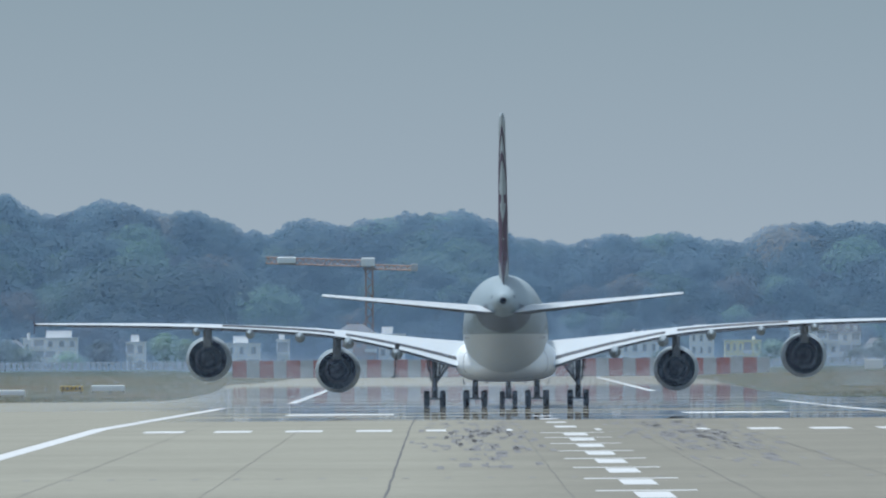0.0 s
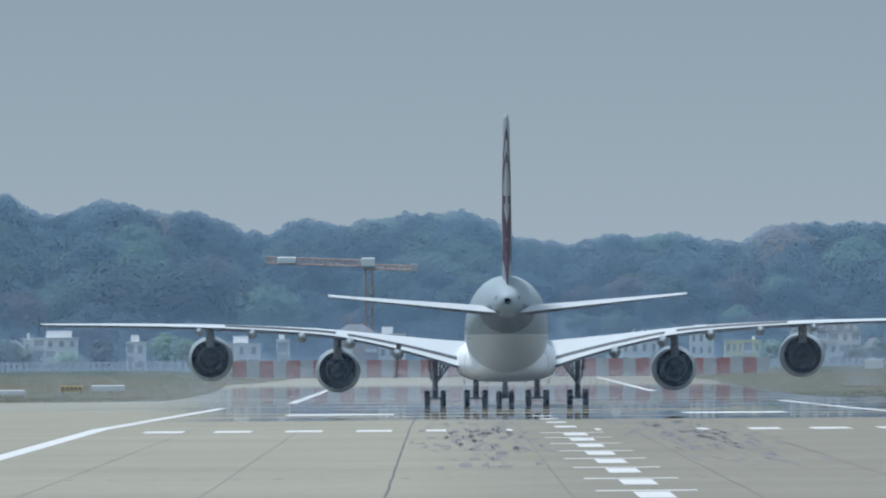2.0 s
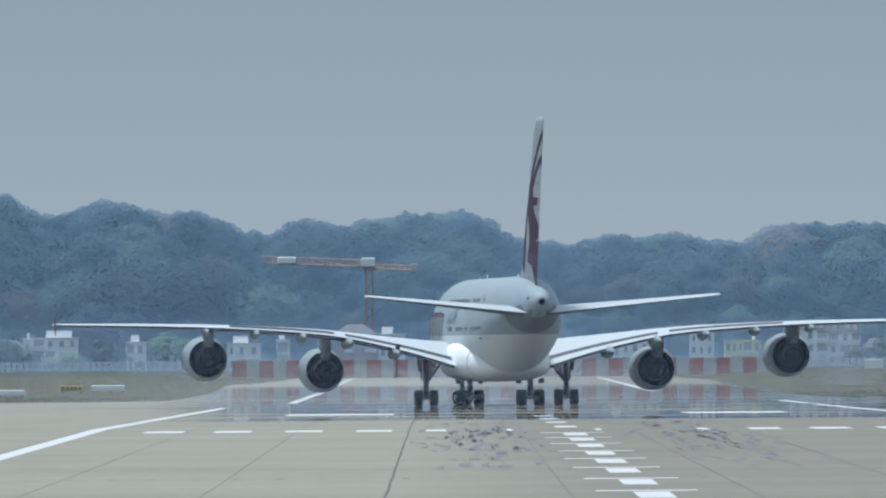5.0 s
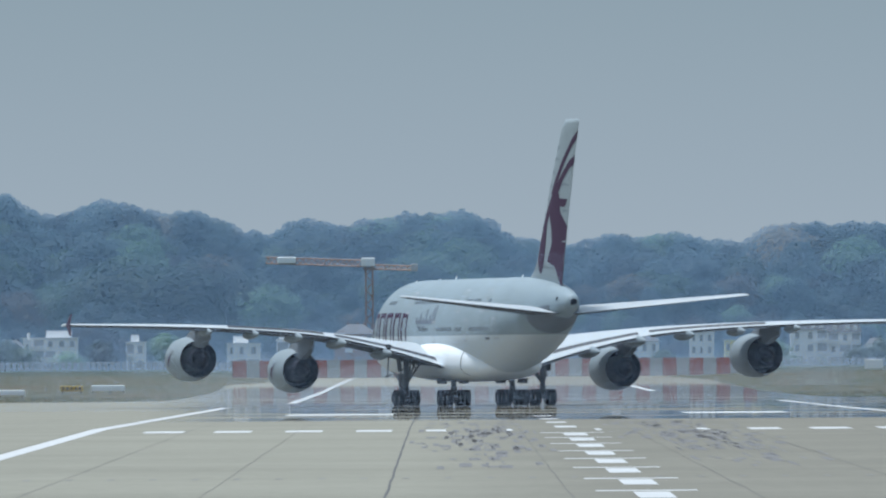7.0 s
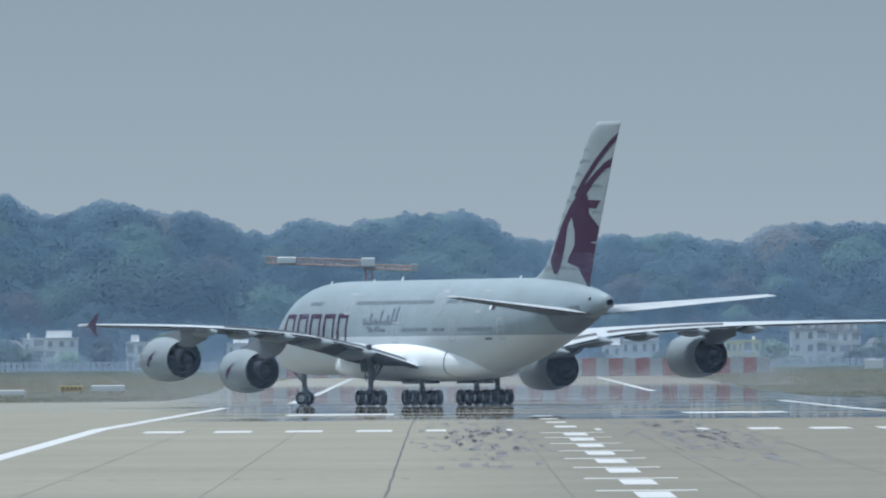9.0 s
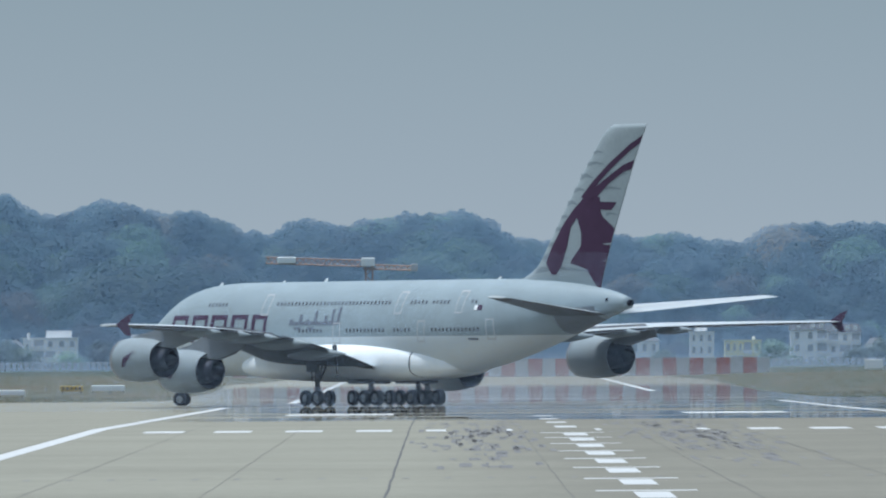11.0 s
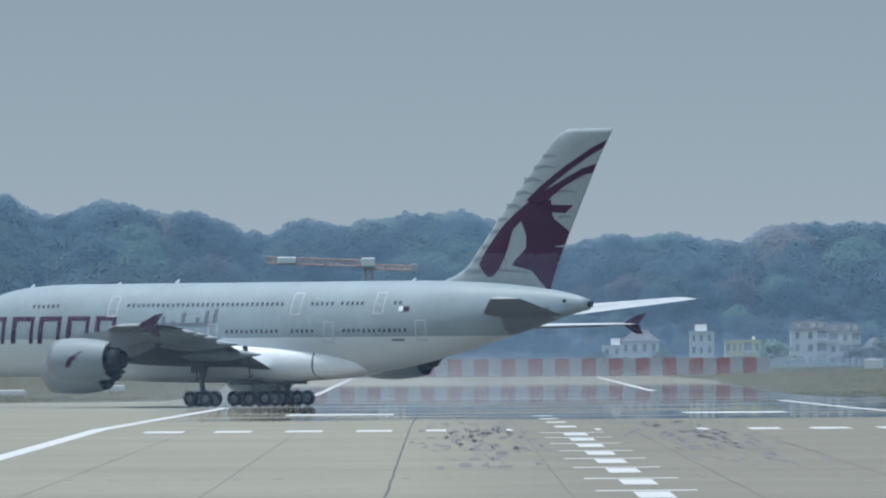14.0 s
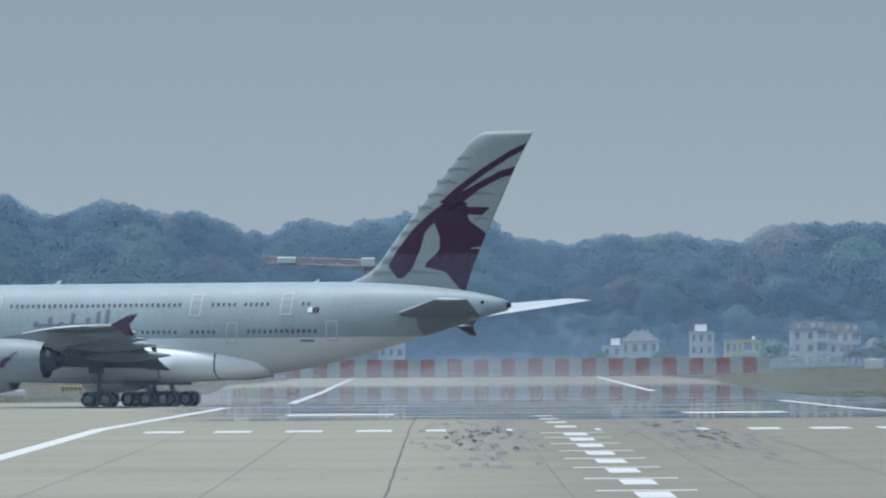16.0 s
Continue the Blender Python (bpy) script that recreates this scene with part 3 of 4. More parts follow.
def build_gear(plane, name, x, s, axles, half, r, w, top, brace, me, label):
    """A leg with its bogie; its origin lies on the ground below the leg."""
    base = new(name)
    base.parent = plane
    base.location = (x, st(s), 0)
    base["label"] = label
    bm = bmesh.new()
    rod(bm, (0, 0, r), (0, 0.15, top), 0.20, 0.27, 14)
    rod(bm, (0, 0, r), (0, 0, r + 1.0), 0.27, 0.27, 14)
    part("strut", bm, M_STRUT, base, smooth=True)
    bm = bmesh.new()
    rod(bm, (0, 0, r + 1.2), (brace[0], brace[1], top - 0.1), 0.10)
    rod(bm, (0, 0.1, r + 0.9), (0, -0.55, r + 0.55), 0.06)
    rod(bm, (0, -0.55, r + 0.55), (0, 0, r + 0.1), 0.06)
    rod(bm, (brace[0] * 0.5, brace[1] * 0.5, (r + 1.2 + top) / 2), (0, 0.1, top - 0.3), 0.06)
    if top > 4:
        for q in (-0.32, 0.32):               # retraction jacks and tie bars beside the leg
            rod(bm, (q, 0.3, r + 1.5), (q * 1.6, 0.5, top - 0.2), 0.07)
        for zz in (2.5, 3.2, 3.9):
            rod(bm, (-0.5, 0.35, zz), (0.5, 0.35, zz + 0.1), 0.05)
        rod(bm, (0, 0, r + 1.2), (brace[0] * 0.55, brace[1], top - 0.5), 0.08)
    part("brace", bm, M_STRUT, base)
    bm = bmesh.new()
    if len(axles) > 1:
        rod(bm, (0, min(axles) - 0.1, r), (0, max(axles) + 0.1, r), 0.17, seg=10)
    for a in axles:
        rod(bm, (-half, a, r), (half, a, r), 0.10, seg=10)
    for a in axles[1:]:
        rod(bm, (0.2, a, r + 0.2), (0.12, 0, r + 0.5), 0.05)
    part("bogie_beam", bm, M_STRUT, base)
    for a in axles:
        for sd in (-1, 1):
            wh = new("wheel", me)
            wh.parent = base
            wh.location = (sd * half, a, r)
            wh["label"] = "black tyre on a pale alloy hub"
            WHEELS.append((wh, r, x + sd * half, sd * half, a))
    return base


def build_aircraft():
    plane = tagged(new("aircraft"), "large double-deck four-engined airliner, grey and white with maroon tail", "aircraft")
    ss = sorted(set([0.0, 0.12, 0.3, 0.5, 0.8, 1.2, 1.7, 2.2, 2.8, 3.5, 4.2, 5, 6, 7, 8.2, 9.5, 11, 12.5, 14, 16, 20, 25, 30, 35, 40, 43, 46, 48, 50, 52, 54, 56, 58, 60, 62, 64, 66, 67.5, 69, 70, 70.6]))
    bm = bmesh.new()
    loft(bm, [hull_ring(s) for s in ss])
    body = part("fuselage", bm, M_BODY, plane, "fuselage, light grey above and white below", smooth=True)
    # tail cone with dark exhaust
    bm = bmesh.new()
    revolve(bm, 0, 8.85, [(70.5, 0.30), (70.9, 0.25), (70.88, 0.21), (70.6, 0.2)], 20)
    part("tail_exhaust_ring", bm, M_DULL, body, "dark metal exhaust ring at the tail", smooth=True)
    bm = bmesh.new()
    revolve(bm, 0, 8.85, [(70.8, 0.215), (70.79, 0.001)], 20)
    part("tail_exhaust", bm, M_DARK, body, "dark exhaust opening")
    # belly fairing
    bm = bmesh.new()
    rings = []
    for k in range(33):
        s = 16.5 + 32.0 * k / 32
        u = k / 32
        g = math.sin(math.pi * min(1, max(0.0, u))) ** 0.36 if 0 < u < 1 else 0.0
        w = 1.2 + 3.15 * g
        zb, zt = 3.3 - 1.22 * g, 3.6 + 2.35 * g
        zc = (zb + zt) / 2 - 0.35 * g
        ring = []
        for i in range(40):
            a = 2 * math.pi * i / 40
            c, d = math.cos(a), math.sin(a)
            e1 = 0.62
            ring.append((w * math.copysign(abs(c) ** e1, c), st(s), zc + (math.copysign(abs(d) ** 0.75, d) * ((zt - zc) if d > 0 else (zc - zb)))))
        rings.append(ring)
    loft(bm, rings)
    fairing = part("belly_fairing", bm, M_WHITE, plane, "bulging white wing root fairing", smooth=True)
    bm = bmesh.new()
    rings = []
    for k in (0, 1):
        s = 43.6 + 0.14 * k
        u = (s - 16.5) / 32.0
        g = math.sin(math.pi * u) ** 0.36
        w = 1.2 + 3.15 * g + 0.012
        zb, zt = 3.3 - 1.22 * g - 0.012, 3.6 + 2.35 * g + 0.012
        zc = (zb + zt) / 2 - 0.35 * g
        rings.append([(w * math.copysign(abs(math.cos(a)) ** 0.62, math.cos(a)), st(s), zc + math.copysign(abs(math.sin(a)) ** 0.75, math.sin(a)) * ((zt - zc) if math.sin(a) > 0 else (zc - zb))) for a in [2 * math.pi * i / 40 for i in range(40)]])
    loft(bm, rings, cap=False)
    part("panel_gap", bm, M_SEAL, fairing)
    # cabin windows, two decks, both sides; doors with pale outlines
    for sd in (1, -1):
        for z, runs in ((9.12, ((13.0, 16.2), (23.4, 40.0), (43.2, 45.4), (46.4, 49.0), (52.0, 52.9))), (6.68, ((27.4, 31.0), (34.4, 40.0), (41.4, 44.0), (46.9, 53.4)))):
            for a, b in runs:
                bm = bmesh.new()
                s = a
                while s < b:
                    on_hull(bm, sd, [(s, z - 0.16), (s + 0.25, z - 0.16), (s + 0.25, z + 0.16), (s, z + 0.16)], 0.02, 1)
                    s += 0.535
                tagged(part("cabin_glazing", bm, M_GLASS, body, "run of small dark cabin glazing"), kind="stuff")
        for s, z0, z1 in ((21.9, 8.1, 10.0), (41.66, 8.1, 10.1), (50.5, 8.1, 10.1), (6.6, 5.5, 7.2), (33.0, 5.5, 7.4), (45.4, 5.6, 7.5), (55.0, 5.75, 7.6)):
            bm = bmesh.new()
            w = 0.55
            on_hull(bm, sd, [(s - w, z0), (s + w, z0), (s + w, z1), (s - w, z1)], 0.018, 3)
            door = part("cabin_door", bm, M_BODY, body)
            bm = bmesh.new()
            t = 0.11
            for q in ([(s - w, z0), (s + w, z0), (s + w, z0 + t), (s - w, z0 + t)], [(s - w, z1 - t), (s + w, z1 - t), (s + w, z1), (s - w, z1)],
                      [(s - w, z0), (s - w + t, z0), (s - w + t, z1), (s - w, z1)], [(s + w - t, z0), (s + w, z0), (s + w, z1), (s + w - t, z1)]):
                on_hull(bm, sd, q, 0.026, 3)
            part("door_outline", bm, M_PALE, door, "pale painted door outline")
        # livery title as plain leaning blocks, and a second script as plain strokes
        for s, w in ((7.4, 2.7), (10.9, 2.4), (13.9, 2.4), (17.0, 2.4), (20.1, 2.2)):
            bm = bmesh.new()
            top, low, lean = 8.2, 5.75, 0.25
            for o, ww in ((0, 0.55), (w - 0.35, 0.42)):
                on_hull(bm, sd, [(s + o, low), (s + o + ww, low), (s + o + ww - lean + 0.4, top), (s + o - lean + 0.4, top)], 0.022, 4)
            on_hull(bm, sd, [(s + 0.4, top - 0.42), (s + w + 0.1, top - 0.42), (s + w + 0.1, top), (s + 0.4, top)], 0.023, 4)
            part("title_block", bm, M_MAROON, body, "plain maroon title block")
        bm = bmesh.new()
        on_hull(bm, sd, [(25.9, 7.2), (33.2, 7.2), (33.2, 7.52), (25.9, 7.52)], 0.022, 6)
        for o, h in ((25.9, 0.55), (27.3, 0.95), (28.4, 0.5), (29.5, 1.25), (31.0, 0.8), (32.0, 1.4), (32.9, 1.55)):
            on_hull(bm, sd, [(o, 7.2), (o + 0.42, 7.2), (o + 0.48, 7.2 + h), (o + 0.08, 7.2 + h)], 0.024, 3)
        for o in (26.7, 28.6):
            on_hull(bm, sd, [(o, 6.8), (o + 0.9, 6.8), (o + 1.0, 7.05), (o, 7.0)], 0.024, 3)
        part("script_bar", bm, M_SCRIPT, body, "plain blue-grey script bars")
        bm = bmesh.new()
        on_hull(bm, sd, [(53.1, 8.35), (53.75, 8.35), (53.75, 8.8), (53.1, 8.8)], 0.024, 2)
        flag = part("flag_mark", bm, M_MAROON, body, "small maroon and white flag mark")
        bm = bmesh.new()
        on_hull(bm, sd, [(52.65, 8.35), (53.1, 8.35), (53.1, 8.8), (52.65, 8.8)], 0.024, 2)
        part("flag_field", bm, M_WHITE, flag)
        bm = bmesh.new()
        on_hull(bm, sd, [(52.0, 5.72), (53.3, 5.72), (53.3, 5.92), (52.0, 5.92)], 0.024, 2)
        part("registration_bar", bm, M_SCRIPT, body, "small plain dark bar")
        bm = bmesh.new()
        on_hull(bm, sd, [(68.45, 9.0), (68.75, 9.0), (68.75, 9.28), (68.45, 9.28)], 0.02, 2)
        part("air_inlet", bm, M_DARK, body, "small dark air inlet")
        # cockpit windows
        bm = bmesh.new()
        for s, z0, z1 in ((2.6, 5.75, 6.35), (3.25, 5.85, 6.5), (3.95, 5.9, 6.5)):
            on_hull(bm, sd, [(s, z0), (s + 0.55, z0), (s + 0.6, z1), (s + 0.12, z1)], 0.02, 2)
        part("cockpit_window", bm, M_GLASS, body, "dark cockpit glazing")
    # panel round the underside, between the tailplane's roots, its grey darkened for shade
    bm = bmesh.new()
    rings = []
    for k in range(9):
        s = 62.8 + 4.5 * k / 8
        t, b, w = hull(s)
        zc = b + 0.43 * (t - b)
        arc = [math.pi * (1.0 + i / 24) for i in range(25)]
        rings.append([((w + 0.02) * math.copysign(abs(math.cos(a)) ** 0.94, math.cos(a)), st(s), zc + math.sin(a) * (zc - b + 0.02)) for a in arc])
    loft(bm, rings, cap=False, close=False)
    part("tail_panel", bm, M_TAILGREY, body, "bare grey panel below the tail, with shade in its colour", smooth=True)
    # roof aerials
    for s, h in ((11.0, 0.3), (26.8, 0.34), (52.2, 0.22), (20.5, 0.15)):
        bm = bmesh.new()
        top = hull(s)[0]
        loft(bm, [[(-0.04, st(s - 0.35), top - 0.05), (0.04, st(s - 0.35), top - 0.05), (0.04, st(s + 0.2), top - 0.05), (-0.04, st(s + 0.2), top - 0.05)],
                  [(-0.02, st(s + 0.1), top + h), (0.02, st(s + 0.1), top + h), (0.02, st(s + 0.3), top + h), (-0.02, st(s + 0.3), top + h)]])
        part("aerial", bm, M_WHITE, body, "small white blade aerial")
    # fin with swept maroon shapes
    bm = bmesh.new()
    rings = []
    FZ, FLE, FTE, FTH = [10.0, 10.7, 11.3, 12.2, 14, 18, 22, 23.8, 24.35], [52.6, 54.2, 56.2, 57.8, 59.3, 62.45, 65.8, 67.5, 68.6], [66.65, 66.82, 67.03, 67.4, 68.13, 69.98, 71.93, 72.95, 73.2], [0.03, 0.06, 0.075, 0.085, 0.09, 0.092, 0.095, 0.095, 0.07]
    for k in range(40):
        z = 10.0 + 14.35 * k / 39
        le, te, t = (table(FZ, c, z) for c in (FLE, FTE, FTH))
        ring = foil(0, le, te, 0, t, 0, 12)
        rings.append([((p[2] - 0.018 * (te - le) * 0.0) * 1.0, p[1], z) for p in [(q[0], q[1], q[2] - 0.006 * (te - le) * (1 - (2 * ((35 - q[1] - le) / (te - le)) - 1) ** 2)) for q in ring]])
    loft(bm, rings)
    fin = part("fin", bm, M_FIN, plane, "light grey swept tail fin", smooth=True)

    def fin_x(s, z):
        le, te, t = (table(FZ, c, z) for c in (FLE, FTE, FTH))
        u = min(0.999, max(0.001, (s - le) / (te - le)))
        return t * (te - le) * 5 * (0.2969 * math.sqrt(u) - 0.126 * u - 0.3516 * u**2 + 0.2843 * u**3 - 0.1036 * u**4)

    def fin_shape(sd, left, right, name, label, paint=M_MAROON, lift=0.02):
        """A flat paint shape between two edges, rows of (s, z) with equal count."""
        bm = bmesh.new()
        rows = []
        n = 24
        for k in range(n + 1):
            v = k / n * (len(left) - 1)
            i = min(len(left) - 2, int(v))
            t = v - i
            a = Vector(left[i]).lerp(Vector(left[i + 1]), t)
            b = Vector(right[i]).lerp(Vector(right[i + 1]), t)
            row = []
            for j in range(5):
                p = a.lerp(b, j / 4)
                p.x = min(p.x, table(FZ, FTE, p.y) - 0.05)      # paint ends at the trailing edge
                row.append(bm.verts.new((-sd * (fin_x(p[0], p[1]) + lift), st(p[0]), p[1])))
            rows.append(row)
        for r, q in zip(rows, rows[1:]):
            for j in range(4):
                bm.faces.new((r[j], r[j + 1], q[j + 1], q[j]))
        part(name, bm, paint, fin, label)

    def fpx(px, py):
        """Plan of the paint shapes: side-view grid to metres."""
        return (55.0 + (px - 855) / 15.55, 10.1 + (516 - py) / 20.55)

    for sd in (1, -1):
        for z, u0, u1, hh in ((11.55, 0.10, 0.80, 0.5), (12.6, 0.05, 0.46, 0.55), (13.8, 0.04, 0.34, 0.4), (15.1, 0.03, 0.26, 0.4), (16.2, 0.02, 0.22, 0.35), (17.3, 0.03, 0.26, 0.5), (18.5, 0.03, 0.30, 0.4), (19.6, 0.03, 0.34, 0.5), (20.8, 0.04, 0.42, 0.35), (21.8, 0.05, 0.3, 0.3), (18.6, 0.55, 0.93, 0.35), (16.4, 0.80, 0.97, 0.3), (19.9, 0.62, 0.95, 0.3)):
            a, b = table(FZ, FLE, z), table(FZ, FTE, z)
            s0, s1 = a + (b - a) * u0, a + (b - a) * u1
            fin_shape(sd, [(s0, z), ((s0 + s1) / 2, z + hh * 0.5), (s1, z + 0.1)], [(s0, z + hh), ((s0 + s1) / 2, z + hh * 1.1), (s1, z + 0.14)], "fin_streak", "faint grey paint streak", M_GREYSTREAK, 0.008)
        fin_shape(sd, [fpx(1131, 243), fpx(1105, 258), fpx(1060, 293), fpx(1025, 325), fpx(1000, 352)], [fpx(1127, 256), fpx(1105, 270), fpx(1070, 298), fpx(1040, 325), fpx(1010, 356)], "swept_band", "maroon swept paint band")
        fin_shape(sd, [fpx(1118, 285), fpx(1090, 295), fpx(1055, 318), fpx(1030, 335), fpx(1000, 358)], [fpx(1111, 302), fpx(1090, 308), fpx(1060, 328), fpx(1045, 342), fpx(1025, 362)], "swept_band", "maroon swept paint band")
        fin_shape(sd, [fpx(1010, 350), fpx(985, 372), fpx(960, 400), fpx(935, 440), fpx(922, 468), fpx(936, 490)], [fpx(1022, 362), fpx(998, 382), fpx(978, 405), fpx(970, 440), fpx(957, 475), fpx(945, 490)], "paint_field", "maroon paint field")
        fin_shape(sd, [fpx(1024, 352), fpx(988, 378), fpx(1000, 415), fpx(999, 440), fpx(974, 469), fpx(1008, 480), fpx(1020, 500), fpx(1030, 514)], [fpx(1040, 352), fpx(1042, 385), fpx(1060, 402), fpx(1073, 415), fpx(1066, 440), fpx(1059, 465), fpx(1052, 488), fpx(1042, 514)], "paint_field", "maroon paint field")
        fin_shape(sd, [fpx(1030, 360), fpx(1034, 374)], [fpx(1074, 362), fpx(1062, 376)], "paint_field", "maroon paint field")
        for x0, x1, yn in ((1044, 1074, 436), (1044, 1064, 466)):
            fin_shape(sd, [fpx(x0, yn), fpx(x0, yn + 1)], [fpx(x1, yn - 4), fpx(x1, yn + 3)], "paint_notch", "light grey notch in the maroon field", M_FIN, 0.034)
    # tailplane
    for sg in (1, -1):
        bm = bmesh.new()
        rings = []
        for k in range(17):
            u = k / 16
            y = 0.6 + 14.3 * u
            rings.append(foil(sg * y, 59.8 + 10.0 * u, 68.3 + 4.5 * u, 7.85 + 1.45 * u, 0.10 - 0.02 * u, 0.02, 12))
        loft(bm, rings)
        bm.normal_update()
        # downward faces: grey with the shade below the tailplane put in
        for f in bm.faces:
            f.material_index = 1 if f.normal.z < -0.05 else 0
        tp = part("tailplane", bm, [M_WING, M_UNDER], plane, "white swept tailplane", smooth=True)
        bm = bmesh.new()
        prev = None
        for k in range(2):
            u = 0.12 + 0.83 * k
            y = 0.6 + 14.3 * u
            le, te = 59.8 + 10.0 * u, 68.3 + 4.5 * u
            ch = te - le
            ring = [bm.verts.new((-sg * y, st(le + f * ch), 7.85 + 1.45 * u + 0.02 * ch * (1 - f) + 0.006 * ch * (1 - (2 * f - 1) ** 2) + 0.052 * ch * 0.62 + 0.02)) for f in (0.70, 0.72)]
            if prev:
                bm.faces.new((prev[0], prev[1], ring[1], ring[0]))
            prev = ring
        part("elevator_gap", bm, M_SEAL, tp)
    for sg in (1, -1):
        build_wing(plane, sg)
        build_engine(plane, sg * 25.44, 37.0, 4.22, sg)
        build_engine(plane, sg * 14.57, 29.0, 3.16, sg)
    bm = bmesh.new()
    rod(bm, (-9.2, st(40.2), 5.3), (-9.3, st(40.6), 4.5), 0.24, 0.12)
    rod(bm, (-9.3, st(40.6), 4.45), (-9.45, st(40.9), 2.5), 0.07, 0.05)
    rod(bm, (-9.7, st(40.9), 2.55), (-9.1, st(40.9), 2.75), 0.06)
    part("hanging_mast", bm, M_TYRE, plane, "dark mast hanging below the flap")
    me = wheel_mesh(0.70, 0.50)
    for sg in (1, -1):
        build_gear(plane, "wing_gear", sg * 6.13, 33.62, (-0.85, 0.85), 0.68, 0.70, 0.50, 4.6, (-sg * 1.9, 0.5), me, "four-wheeled wing landing gear")
        build_gear(plane, "body_gear", sg * 2.63, 36.9, (-1.7, 0, 1.7), 0.77, 0.70, 0.50, 3.0, (-sg * 0.6, 1.4), me, "six-wheeled body landing gear")
    gear = build_gear(plane, "nose_gear", 0, 4.82, (0,), 0.55, 0.63, 0.42, 3.2, (0.0, 1.2), wheel_mesh(0.63, 0.42), "twin-wheeled nose landing gear")
    # gear doors
    for sg in (1, -1):
        bm = bmesh.new()
        box(bm, (sg * 6.75, st(33.5), 3.75), (0.08, 1.5, 1.5), Euler((0, sg * 0.12, 0)).to_matrix().to_4x4())
        part("gear_door", bm, M_UNDER, plane, "grey landing gear door")
        for q in (0.62, 1.38):
            bm = bmesh.new()
            box(bm, (sg * 2.63 * q, st(36.6), 2.14), (0.07, 3.6, 0.42), Euler((0, sg * (q - 1) * 0.5, 0)).to_matrix().to_4x4())
            part("gear_door", bm, M_UNDER, plane, "grey landing gear door")
    return plane, gear


PLANE, NOSE_GEAR = build_aircraft()


# ---- runway end boards ----
def end_boards():
    wallob = tagged(new("barrier"), "row of red and white boards across the runway end", "barrier")
    y = 2750
    wallob.location = (0, y, lie(y))
    for k in range(20):
        x = -46.6 + 5.93 * k
        for dx, w, m, lb in ((0, 3.1, M_RED, "red painted board"), (3.1, 2.83, M_PALE, "white painted board")):
            bm = bmesh.new()
            box(bm, (x + dx + w / 2, 0, 2.05), (w - 0.05, 0.25, 3.9))
            part("board", bm, m, wallob, lb)
        bm = bmesh.new()
        rod(bm, (x, 0.25, -0.05), (x, 0.25, 3.6), 0.12)
        rod(bm, (x, 1.8, -0.05), (x, 0.25, 2.8), 0.09)
        part("post", bm, M_STRUT, wallob)


end_boards()


def picket_fence(x0, x1, y, h):
    f = tagged(new("fence"), "white picket fence at the edge of the airfield", "fence", "airfield fences")
    f.location = (0, y, 0)
    x, i = x0, 0
    bm = bmesh.new()
    box(bm, (0, 0, 0), (1.0, 0.1, h))
    bmesh.ops.bevel(bm, geom=bm.edges[:], offset=0.04, segments=1, affect="EDGES")
    me = bpy.data.meshes.new("picket")
    bm.to_mesh(me)
    bm.free()
    me.materials.append(M_PALE)
    while x < x1:
        o = new("picket", me)
        o.parent = f
        o.location = (x, 0, gz(x, y) + h / 2 - 0.05)
        x += 1.5
    n = int((x1 - x0) / 10)
    for zz in (0.25, 0.8):
        bm = bmesh.new()
        for k in range(n):
            a, b = x0 + 10 * k, x0 + 10 * k + 10
            rod(bm, (a, 0.12, gz(a, y) + h * zz), (b, 0.12, gz(b, y) + h * zz), 0.10, seg=6)
        part("rail", bm, M_PALE, f)


picket_fence(-170, -47, 3060, 2.0)
picket_fence(78, 170, 3060, 1.7)


